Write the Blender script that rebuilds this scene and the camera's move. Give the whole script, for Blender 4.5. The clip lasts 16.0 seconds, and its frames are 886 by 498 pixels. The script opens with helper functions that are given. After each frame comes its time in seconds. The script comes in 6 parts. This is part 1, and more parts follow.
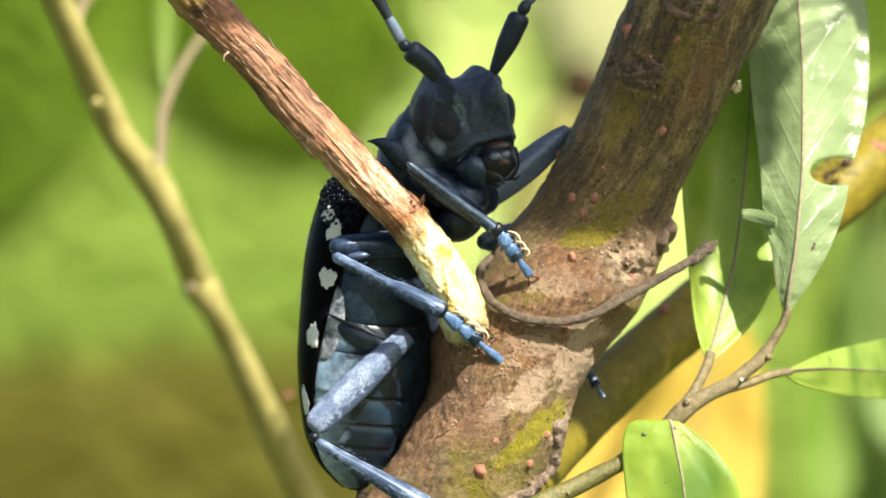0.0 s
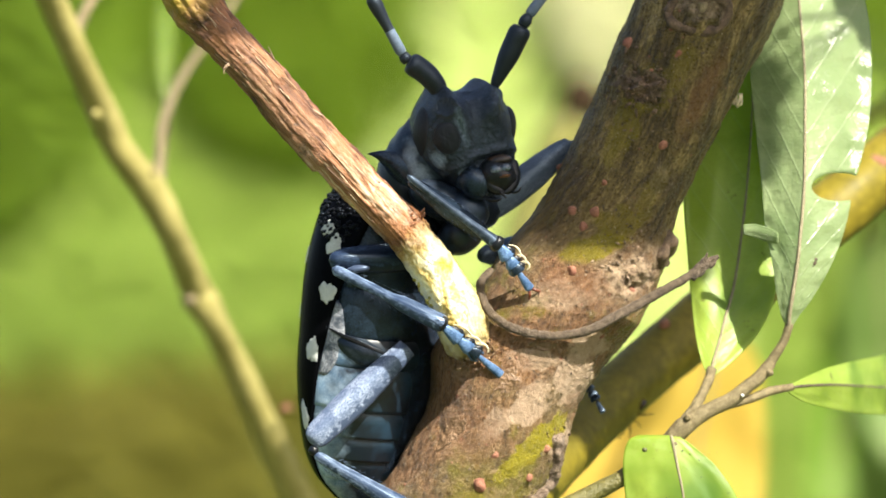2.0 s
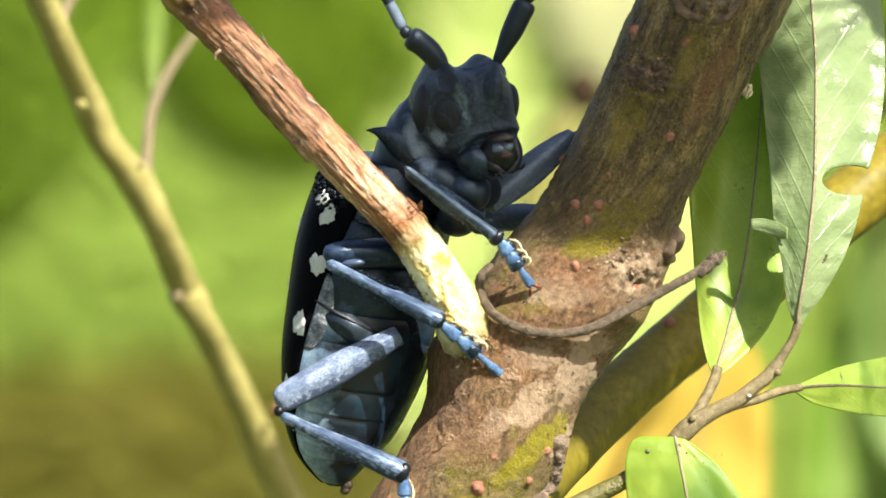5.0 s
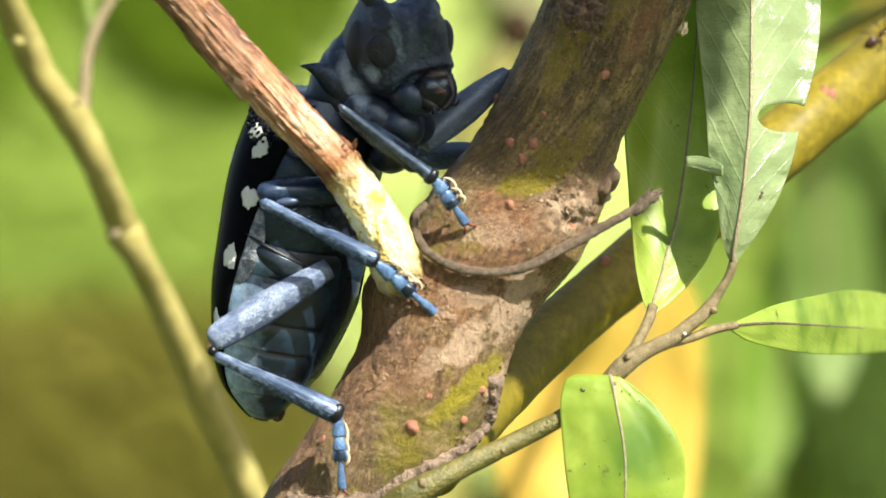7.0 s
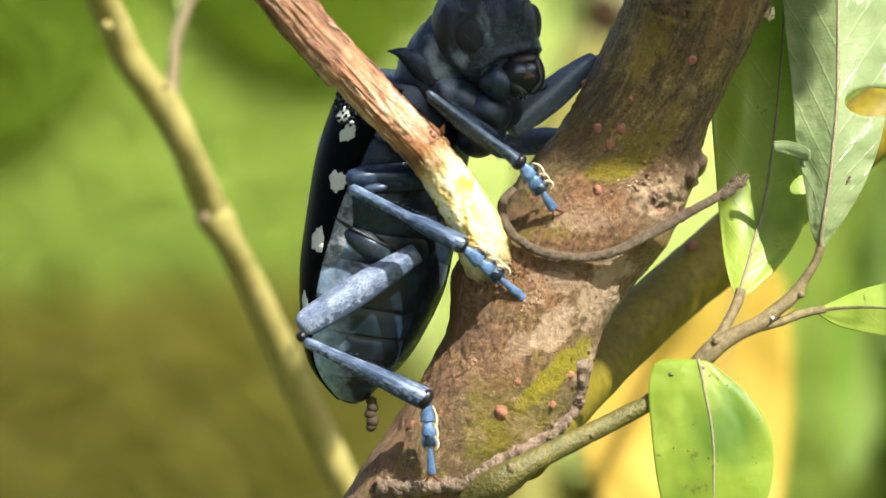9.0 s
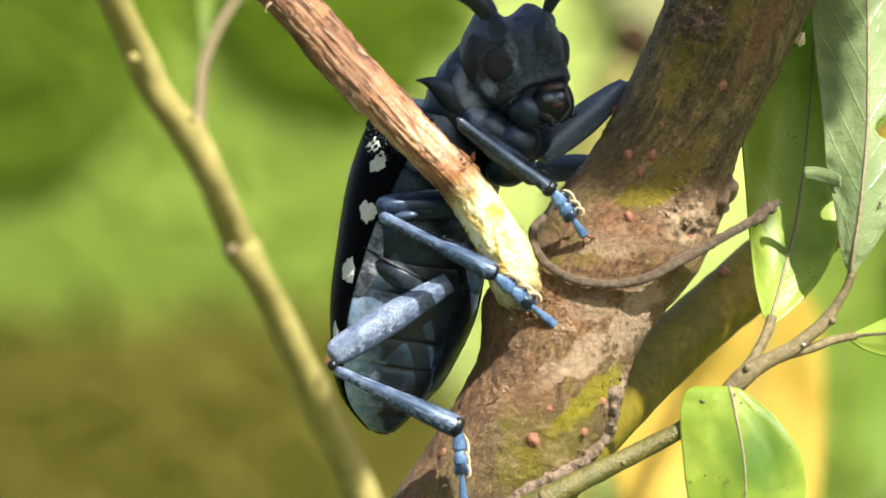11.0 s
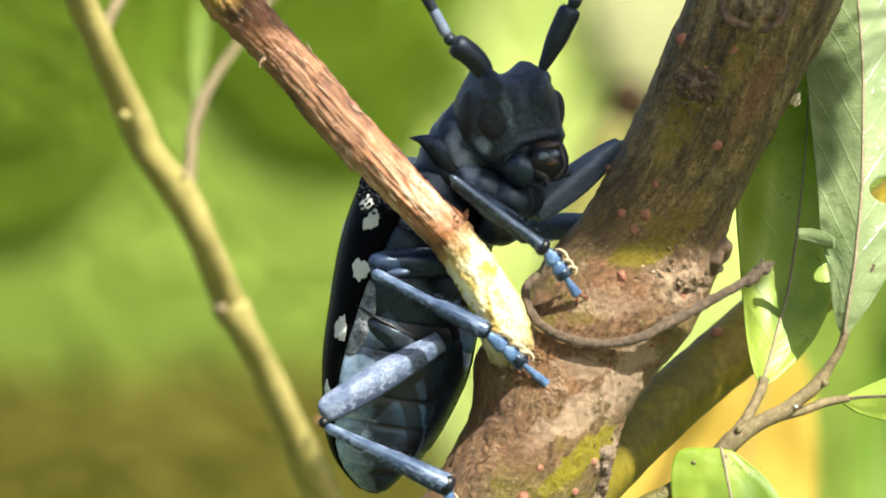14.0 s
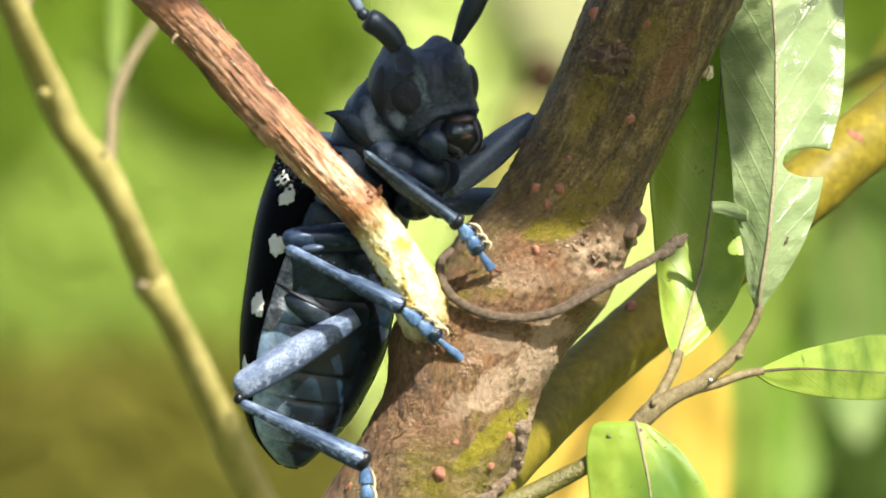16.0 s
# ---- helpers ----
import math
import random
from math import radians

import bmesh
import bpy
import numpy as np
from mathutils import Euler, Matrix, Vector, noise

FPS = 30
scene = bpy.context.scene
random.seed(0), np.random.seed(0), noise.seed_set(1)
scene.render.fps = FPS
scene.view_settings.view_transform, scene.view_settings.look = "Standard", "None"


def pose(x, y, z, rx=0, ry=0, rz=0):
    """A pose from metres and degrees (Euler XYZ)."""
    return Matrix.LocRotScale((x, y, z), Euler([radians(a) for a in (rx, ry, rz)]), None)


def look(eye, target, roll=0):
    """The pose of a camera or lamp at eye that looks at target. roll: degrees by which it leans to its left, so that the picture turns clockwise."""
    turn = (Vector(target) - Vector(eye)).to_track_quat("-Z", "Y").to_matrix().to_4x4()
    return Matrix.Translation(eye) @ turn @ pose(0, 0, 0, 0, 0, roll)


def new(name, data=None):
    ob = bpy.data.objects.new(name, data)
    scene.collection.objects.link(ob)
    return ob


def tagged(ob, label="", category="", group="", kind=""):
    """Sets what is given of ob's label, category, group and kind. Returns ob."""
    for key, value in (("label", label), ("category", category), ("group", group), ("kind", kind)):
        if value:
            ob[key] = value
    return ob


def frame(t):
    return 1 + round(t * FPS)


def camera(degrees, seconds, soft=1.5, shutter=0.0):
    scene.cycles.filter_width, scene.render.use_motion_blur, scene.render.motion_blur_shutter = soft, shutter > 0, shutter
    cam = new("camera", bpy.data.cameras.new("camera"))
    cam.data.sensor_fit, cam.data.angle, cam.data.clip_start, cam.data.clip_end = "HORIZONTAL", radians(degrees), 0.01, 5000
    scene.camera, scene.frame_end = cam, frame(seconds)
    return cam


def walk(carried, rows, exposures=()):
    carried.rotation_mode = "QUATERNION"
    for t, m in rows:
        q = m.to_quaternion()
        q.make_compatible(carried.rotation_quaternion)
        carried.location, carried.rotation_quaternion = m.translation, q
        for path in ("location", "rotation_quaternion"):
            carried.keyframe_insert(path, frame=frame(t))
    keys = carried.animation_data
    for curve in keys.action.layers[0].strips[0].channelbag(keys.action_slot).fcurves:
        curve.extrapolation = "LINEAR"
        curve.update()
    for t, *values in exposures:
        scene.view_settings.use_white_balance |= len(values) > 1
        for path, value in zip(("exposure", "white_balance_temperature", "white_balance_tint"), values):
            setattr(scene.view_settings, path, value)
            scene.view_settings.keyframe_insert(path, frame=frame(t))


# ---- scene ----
# Units: positions fit the camera's first view, on an upright grid of 0.046 mm squares that crosses the branch,
# u to the right, v down, widened with d = millimetres behind that grid. The grid stands 1.2 m above the ground.
from mathutils.bvhtree import BVHTree

K, FAR, HIGH = 0.046e-3, 600.0, 1.2


def at(u, v, d=0.0):
    f = 1 + d / FAR
    return Vector(((u - 784) * K * f, d * 1e-3, HIGH + (441 - v) * K * f))


# ---- camera ----
cam = camera(6.8769, 16.0, soft=1.5)
cam.data.dof.use_dof = True
cam.data.dof.focus_distance = 0.584
cam.data.dof.aperture_fstop = 55.0
AIM = [  # seconds, point aimed at (u, v), nearness, lean
    (0.0, 784.0, 441.0, 1.0000, 0.00), (0.5, 757.8, 456.6, 0.9988, 0.03), (1.0, 747.2, 416.9, 0.9997, 0.14),
    (1.5, 791.4, 381.2, 1.0001, 0.10), (2.0, 783.5, 417.5, 1.0025, 0.17), (2.5, 737.5, 381.8, 1.0002, 0.36),
    (3.0, 779.3, 406.4, 0.9970, 0.33), (3.5, 780.7, 485.4, 1.0357, 0.40), (4.0, 782.6, 463.8, 1.0331, 0.34),
    (4.2, 773.0, 426.3, 1.0356, 0.46), (6.3, 801.3, 448.0, 1.0398, 0.60), (6.5, 808.2, 472.4, 1.0402, 0.68),
    (7.0, 899.3, 530.8, 1.0426, 0.49), (7.5, 858.4, 506.0, 1.0421, 0.38), (8.0, 824.1, 502.8, 1.0419, 0.51),
    (8.5, 848.3, 554.5, 1.0385, 0.32), (9.0, 749.5, 556.5, 1.0396, 0.29), (9.2, 705.6, 549.1, 1.0411, 0.37),
    (11.5, 701.0, 480.0, 1.0416, 0.02), (12.0, 664.5, 434.6, 1.0466, 0.21), (12.5, 653.7, 412.8, 1.0478, 0.28),
    (13.0, 658.2, 407.2, 1.0483, 0.37), (13.5, 680.5, 405.8, 1.0462, 0.49), (14.0, 709.1, 412.2, 1.0451, 0.57),
    (14.5, 765.8, 437.0, 1.0472, 0.43), (15.0, 780.5, 447.9, 1.0478, 0.34), (15.5, 829.1, 460.0, 1.0461, 0.42),
    (16.0, 854.8, 453.4, 1.0450, 0.19)]
walk(cam, [(t, look((0, -FAR * 1e-3 / s, HIGH), at(u, v), lean)) for t, u, v, s, lean in AIM],
     [(0.0, 1.47), (3.0, 1.48), (4.2, 1.51), (7.0, 1.45), (9.2, 1.36), (11.5, 1.40), (13.0, 1.44), (14.5, 1.47), (16.0, 1.46)])

# ---- light ----
TO_SUN = Vector((0.42, -0.56, 0.71)).normalized()
world = bpy.data.worlds.new("sky")
scene.world = world
world.use_nodes = True
sky = world.node_tree.nodes.new("ShaderNodeTexSky")
sky.sky_type, sky.sun_disc = "NISHITA", False
sky.dust_density, sky.ozone_density = 3.0, 0.5
sky.sun_elevation = math.asin(TO_SUN.z)
sky.sun_rotation = math.atan2(TO_SUN.x, TO_SUN.y)
back = world.node_tree.nodes["Background"]
back.inputs["Strength"].default_value = 0.064
world.node_tree.links.new(sky.outputs[0], back.inputs["Color"])
sun = new("sun", bpy.data.lights.new("sun", "SUN"))
sun.data.energy, sun.data.angle, sun.data.color = 4.8, radians(0.53), (0.98, 0.94, 0.82)
sun.matrix_world = look(TO_SUN * 3, (0, 0, 0))


# ---- materials ----
def nodes_of(name):
    m = bpy.data.materials.new(name)
    m.use_nodes = True
    t = m.node_tree
    return m, t, t.nodes["Principled BSDF"]


def link(t, a, b):
    t.links.new(a, b)


def coords(t, kind="Object", stretch=(1, 1, 1)):
    c = t.nodes.new("ShaderNodeTexCoord")
    mp = t.nodes.new("ShaderNodeMapping")
    mp.inputs["Scale"].default_value = stretch
    link(t, c.outputs[kind], mp.inputs[0])
    return mp.outputs[0]


def grain(t, vec, scale, detail=4, rough=0.6, distort=0.0):
    n = t.nodes.new("ShaderNodeTexNoise")
    n.inputs["Scale"].default_value, n.inputs["Detail"].default_value = scale, detail
    n.inputs["Roughness"].default_value, n.inputs["Distortion"].default_value = rough, distort
    link(t, vec, n.inputs["Vector"])
    return n.outputs["Fac"]


def ramp(t, fac, stops):
    r = t.nodes.new("ShaderNodeValToRGB")
    e = r.color_ramp.elements
    while len(e) < len(stops):
        e.new(0.5)
    for el, (pos, col) in zip(e, stops):
        el.position, el.color = pos, (*col, 1)
    link(t, fac, r.inputs[0])
    return r.outputs[0]


def blend(t, fac, a, b, mode="MIX"):
    n = t.nodes.new("ShaderNodeMix")
    n.data_type, n.blend_type = "RGBA", mode
    if isinstance(fac, float):
        n.inputs[0].default_value = fac
    else:
        link(t, fac, n.inputs[0])
    for s, i in ((a, 6), (b, 7)):
        if isinstance(s, tuple):
            n.inputs[i].default_value = (*s, 1)
        else:
            link(t, s, n.inputs[i])
    return n.outputs[2]


def relief(t, fac, strength, dist):
    b = t.nodes.new("ShaderNodeBump")
    b.inputs["Strength"].default_value, b.inputs["Distance"].default_value = strength, dist
    link(t, fac, b.inputs["Height"])
    return b.outputs[0]


def cut(t, fac, lo, hi):
    return ramp(t, fac, [(lo, (0, 0, 0)), (hi, (1, 1, 1))])


def plain(name, a, b, scale=1500, rough=0.45, bump=0.3, dist=5e-5, spec=0.5, coat=0.0, stretch=(1, 1, 1), kind="Object", lo=0.35, hi=0.65):
    m, t, p = nodes_of(name)
    vec = coords(t, kind, stretch)
    f = grain(t, vec, scale)
    g = grain(t, vec, scale * 5, 3)
    c = blend(t, cut(t, f, lo, hi), a, b)
    c = blend(t, cut(t, g, 0.3, 0.8), c, tuple(x * 0.72 for x in a))
    link(t, c, p.inputs["Base Color"])
    p.inputs["Roughness"].default_value = rough
    p.inputs["Specular IOR Level"].default_value = spec
    p.inputs["Coat Weight"].default_value = coat
    link(t, relief(t, g, bump, dist), p.inputs["Normal"])
    return m


def dots(t, ob):
    return grain(t, ob, 900, 5, 0.7)


def blotch(t, ob, fray, u, v, ru, rv, turn, strength=1.0, at_uv=(784, 900), soft=0.23):
    """A stain with a frayed outline, centred on the grid point; at_uv is where the thing's origin lies."""
    mp = t.nodes.new("ShaderNodeMapping")
    mp.vector_type = "TEXTURE"
    mp.inputs["Location"].default_value = ((u - at_uv[0]) * K, 0, (at_uv[1] - v) * K)
    mp.inputs["Rotation"].default_value = (0, radians(turn), 0)
    mp.inputs["Scale"].default_value = (ru * K, 1.0, rv * K)
    link(t, ob, mp.inputs["Vector"])
    ln = t.nodes.new("ShaderNodeVectorMath")
    ln.operation = "LENGTH"
    link(t, mp.outputs[0], ln.inputs[0])
    ad = t.nodes.new("ShaderNodeMath")
    ad.operation = "MULTIPLY_ADD"
    link(t, fray, ad.inputs[0])
    ad.inputs[1].default_value = 2.4
    link(t, ln.outputs["Value"], ad.inputs[2])
    third = t.nodes.new("ShaderNodeMath")
    third.operation = "MULTIPLY"
    third.inputs[1].default_value = 0.35
    link(t, ad.outputs[0], third.inputs[0])
    f = ramp(t, third.outputs[0], [(0.725 - soft / 2, (1, 1, 1)), (0.725 + soft / 2, (0, 0, 0))])
    k = t.nodes.new("ShaderNodeMath")
    k.operation = "MULTIPLY"
    k.inputs[1].default_value = strength
    link(t, f, k.inputs[0])
    return k.outputs[0]


def bark_material():
    m, t, p = nodes_of("bark")
    uv = coords(t, "UV", (0.45, 1, 1))
    ob = coords(t)
    fibre = grain(t, uv, 2300, 8, 0.75, 0.3)
    spots = grain(t, ob, 260, 7, 0.7)
    fine = grain(t, ob, 4200, 5, 0.75)
    patches = grain(t, ob, 130, 7, 0.7, 0.3)
    tone = grain(t, ob, 95, 5, 0.65)
    warm = ramp(t, fibre, [(0.32, (0.045, 0.025, 0.011)), (0.5, (0.21, 0.105, 0.045)), (0.70, (0.42, 0.245, 0.125))])
    cool = ramp(t, fibre, [(0.32, (0.045, 0.032, 0.013)), (0.5, (0.175, 0.112, 0.045)), (0.70, (0.36, 0.25, 0.12))])
    base = blend(t, cut(t, tone, 0.44, 0.56), warm, cool)
    moss = blend(t, fine, (0.08, 0.07, 0.006), (0.26, 0.21, 0.014))
    base = blend(t, cut(t, patches, 0.52, 0.60), base, moss)
    pale = blend(t, fine, (0.25, 0.15, 0.08), (0.46, 0.33, 0.21))
    base = blend(t, cut(t, spots, 0.55, 0.68), base, pale)
    fray = grain(t, ob, 420, 6, 0.7)
    for a in ((1014, 636, 44, 56, 0, 0.9), (938, 690, 56, 34, -30, 0.85), (1040, 585, 44, 24, -20, 0.8), (985, 745, 26, 50, 15, 0.8), (975, 500, 60, 28, -10, 0.5), (880, 720, 40, 26, -50, 0.6), (950, 610, 60, 22, 0, 0.7)):
        base = blend(t, blotch(t, ob, fray, *a, soft=0.07), base, blend(t, fine, (0.36, 0.235, 0.14), (0.62, 0.46, 0.32)))
    base = blend(t, blotch(t, ob, fray, 1108, 464, 64, 50, -30, 0.75), base, blend(t, cut(t, dots(t, ob), 0.40, 0.6), (0.09, 0.055, 0.032), (0.56, 0.41, 0.27)))
    # olive upper length of the branch, its shade put into the colour too, with a ragged lower edge
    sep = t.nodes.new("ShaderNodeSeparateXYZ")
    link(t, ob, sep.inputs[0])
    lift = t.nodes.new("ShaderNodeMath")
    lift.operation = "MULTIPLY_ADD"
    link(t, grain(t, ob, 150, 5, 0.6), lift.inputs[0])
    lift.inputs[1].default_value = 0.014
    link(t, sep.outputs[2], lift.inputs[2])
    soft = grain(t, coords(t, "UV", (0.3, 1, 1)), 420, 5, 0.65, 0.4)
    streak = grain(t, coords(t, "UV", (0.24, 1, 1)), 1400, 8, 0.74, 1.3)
    olive_shade = ramp(t, blend(t, 0.55, soft, streak), [(0.38, (0.020, 0.013, 0.005)), (0.46, (0.095, 0.064, 0.018)), (0.54, (0.26, 0.185, 0.05)), (0.64, (0.55, 0.42, 0.17))])
    olive_shade = blend(t, cut(t, fine, 0.40, 0.75), olive_shade, (0.05, 0.036, 0.016))
    base = blend(t, cut(t, lift.outputs[0], 0.0285, 0.0325), base, olive_shade)
    green = blend(t, fine, (0.10, 0.085, 0.004), (0.32, 0.25, 0.008))
    for a in ((855, 880, 34, 50, 20, 0.45), (1050, 412, 62, 24, -18, 0.9), (1090, 372, 46, 34, -30, 0.55), (1105, 190, 110, 26, -65, 0.6), (1190, 110, 90, 24, -62, 0.4), (830, 820, 60, 40, -50, 0.35), (1150, 320, 60, 20, -64, 0.4)):
        base = blend(t, blotch(t, ob, fray, *a, soft=0.09), base, green)
    lichen = blend(t, fine, (0.13, 0.11, 0.004), (0.42, 0.35, 0.012))
    base = blend(t, blotch(t, ob, fray, 948, 758, 92, 25, -42, 1.0, soft=0.05), base, lichen)
    for a in ((1138, 134, 40, 30, 10, 0.75), (1236, 0, 50, 30, 0, 0.6), (1165, 300, 22, 40, 10, 0.35)):
        base = blend(t, blotch(t, ob, fray, *a, soft=0.1), base, blend(t, cut(t, dots(t, ob), 0.42, 0.62), (0.035, 0.022, 0.014), (0.36, 0.27, 0.19)))
    rust = blotch(t, ob, fray, 1235, 150, 90, 22, -64, 0.6)
    base = blend(t, rust, base, (0.20, 0.095, 0.035))
    for a in ((895, 632, 46, 40, 0, 0.5), (840, 760, 60, 40, -50, 0.45), (1030, 700, 34, 40, 20, 0.4), (1010, 470, 60, 30, 0, 0.45)):
        base = blend(t, blotch(t, ob, fray, *a, soft=0.15), base, blend(t, fine, (0.13, 0.055, 0.022), (0.34, 0.17, 0.085)))
    dirt = grain(t, ob, 1500, 6, 0.75)
    base = blend(t, cut(t, dirt, 0.58, 0.66), base, (0.045, 0.028, 0.014))
    # sparkle on the bark painted as pale specks
    glint = cut(t, grain(t, ob, 3000, 3, 0.8), 0.64, 0.70)
    base = blend(t, glint, base, (0.50, 0.40, 0.26))
    link(t, base, p.inputs["Base Color"])
    # waxy grains that glint among dull bark
    link(t, ramp(t, fine, [(0.46, (0.55, 0.55, 0.55)), (0.60, (0.20, 0.20, 0.20))]), p.inputs["Roughness"])
    p.inputs["Specular IOR Level"].default_value = 0.5
    h = blend(t, 0.5, blend(t, 0.4, fibre, streak), fine)
    link(t, relief(t, h, 1.0, 8e-4), p.inputs["Normal"])
    return m


def stub_material():
    """Twig whose bark is gnawed off: brown fibres outside, bare yellow wood near the base."""
    m, t, p = nodes_of("gnawed_twig")
    uv = coords(t, "UV")
    long = coords(t, "UV", (0.055, 1, 1))
    fibre = grain(t, long, 1700, 7, 0.70, 1.4)
    strip = grain(t, coords(t, "UV", (0.24, 1, 1)), 430, 6, 0.7, 1.6)
    ob = coords(t)
    fine = grain(t, ob, 3800, 4, 0.7)
    broad = grain(t, ob, 260, 3)
    tone = blend(t, 0.62, fibre, strip)
    inner = ramp(t, tone, [(0.41, (0.10, 0.036, 0.014)), (0.46, (0.36, 0.15, 0.065)), (0.52, (0.68, 0.40, 0.23)), (0.575, (0.94, 0.80, 0.64))])
    outer = ramp(t, tone, [(0.40, (0.045, 0.018, 0.009)), (0.47, (0.17, 0.072, 0.034)), (0.55, (0.29, 0.145, 0.075)), (0.64, (0.46, 0.29, 0.18))])
    sep = t.nodes.new("ShaderNodeSeparateXYZ")
    link(t, uv, sep.inputs[0])
    jag = t.nodes.new("ShaderNodeMath")
    jag.operation = "MULTIPLY_ADD"
    link(t, grain(t, ob, 300, 5, 0.7), jag.inputs[0])
    jag.inputs[1].default_value = 0.012
    link(t, sep.outputs[0], jag.inputs[2])
    # pale inner bark below the tear, brown outer bark above; sun and shade deepen both painted tones
    worn = grain(t, ob, 520, 5, 0.65)
    inner = blend(t, cut(t, worn, 0.52, 0.80), inner, (0.54, 0.31, 0.17))
    outer = blend(t, cut(t, worn, 0.56, 0.72), outer, (0.36, 0.22, 0.12))
    brown = blend(t, ramp(t, jag.outputs[0], [(0.0290, (0, 0, 0)), (0.0330, (1, 1, 1))]), inner, outer)
    brown = blend(t, cut(t, broad, 0.56, 0.72), brown, (0.34, 0.145, 0.06))
    brown = blend(t, cut(t, grain(t, ob, 900, 4, 0.6), 0.62, 0.70), brown, (0.10, 0.06, 0.04))
    chewed = grain(t, coords(t, "UV", (0.4, 1, 1)), 620, 5, 0.62, 0.8)
    yellow = ramp(t, blend(t, 0.72, fine, chewed), [(0.34, (0.40, 0.26, 0.04)), (0.42, (0.74, 0.56, 0.18)), (0.48, (0.94, 0.83, 0.44)), (0.56, (0.98, 0.95, 0.76))])
    yellow = blend(t, cut(t, broad, 0.54, 0.64), yellow, (0.52, 0.41, 0.06))
    girth = t.nodes.new("ShaderNodeSeparateXYZ")
    link(t, uv, girth.inputs[0])
    far = t.nodes.new("ShaderNodeMath")
    far.operation = "MULTIPLY_ADD"
    link(t, chewed, far.inputs[0])
    far.inputs[1].default_value = 0.0035
    link(t, girth.outputs[1], far.inputs[2])
    # green inner bark is left on the upper side
    yellow = blend(t, cut(t, far.outputs[0], 0.0082, 0.0092), yellow, blend(t, fine, (0.22, 0.17, 0.02), (0.55, 0.44, 0.09)))
    red = blend(t, cut(t, worn, 0.42, 0.7), (0.12, 0.04, 0.012), (0.36, 0.15, 0.05))
    sep = t.nodes.new("ShaderNodeSeparateXYZ")
    link(t, uv, sep.inputs[0])
    mix = t.nodes.new("ShaderNodeMath")
    mix.operation = "MULTIPLY_ADD"
    link(t, grain(t, ob, 1100, 6, 0.75), mix.inputs[0])
    mix.inputs[1].default_value = 0.004
    link(t, sep.outputs[0], mix.inputs[2])
    # bare wood up to 13.5 mm from the base, a red-brown rim, then bark; green-yellow again past the node
    rim = ramp(t, mix.outputs[0], [(0.0178, (0, 0, 0)), (0.0184, (1, 1, 1))])
    bark = ramp(t, mix.outputs[0], [(0.0200, (0, 0, 0)), (0.0218, (1, 1, 1))])
    young = ramp(t, mix.outputs[0], [(0.0445, (0, 0, 0)), (0.0455, (1, 1, 1))])
    c = blend(t, rim, yellow, red)
    c = blend(t, bark, c, brown)
    # brown rind round the foot of the twig
    c = blend(t, ramp(t, mix.outputs[0], [(0.0086, (1, 1, 1)), (0.0104, (0, 0, 0))]), c, blend(t, fine, (0.10, 0.055, 0.02), (0.34, 0.21, 0.09)))
    c = blend(t, young, c, (0.42, 0.30, 0.025))
    link(t, c, p.inputs["Base Color"])
    p.inputs["Roughness"].default_value = 0.4
    link(t, relief(t, blend(t, 0.4, blend(t, 0.5, blend(t, 0.5, fibre, chewed), strip), fine), 1.0, 4.5e-4), p.inputs["Normal"])
    return m


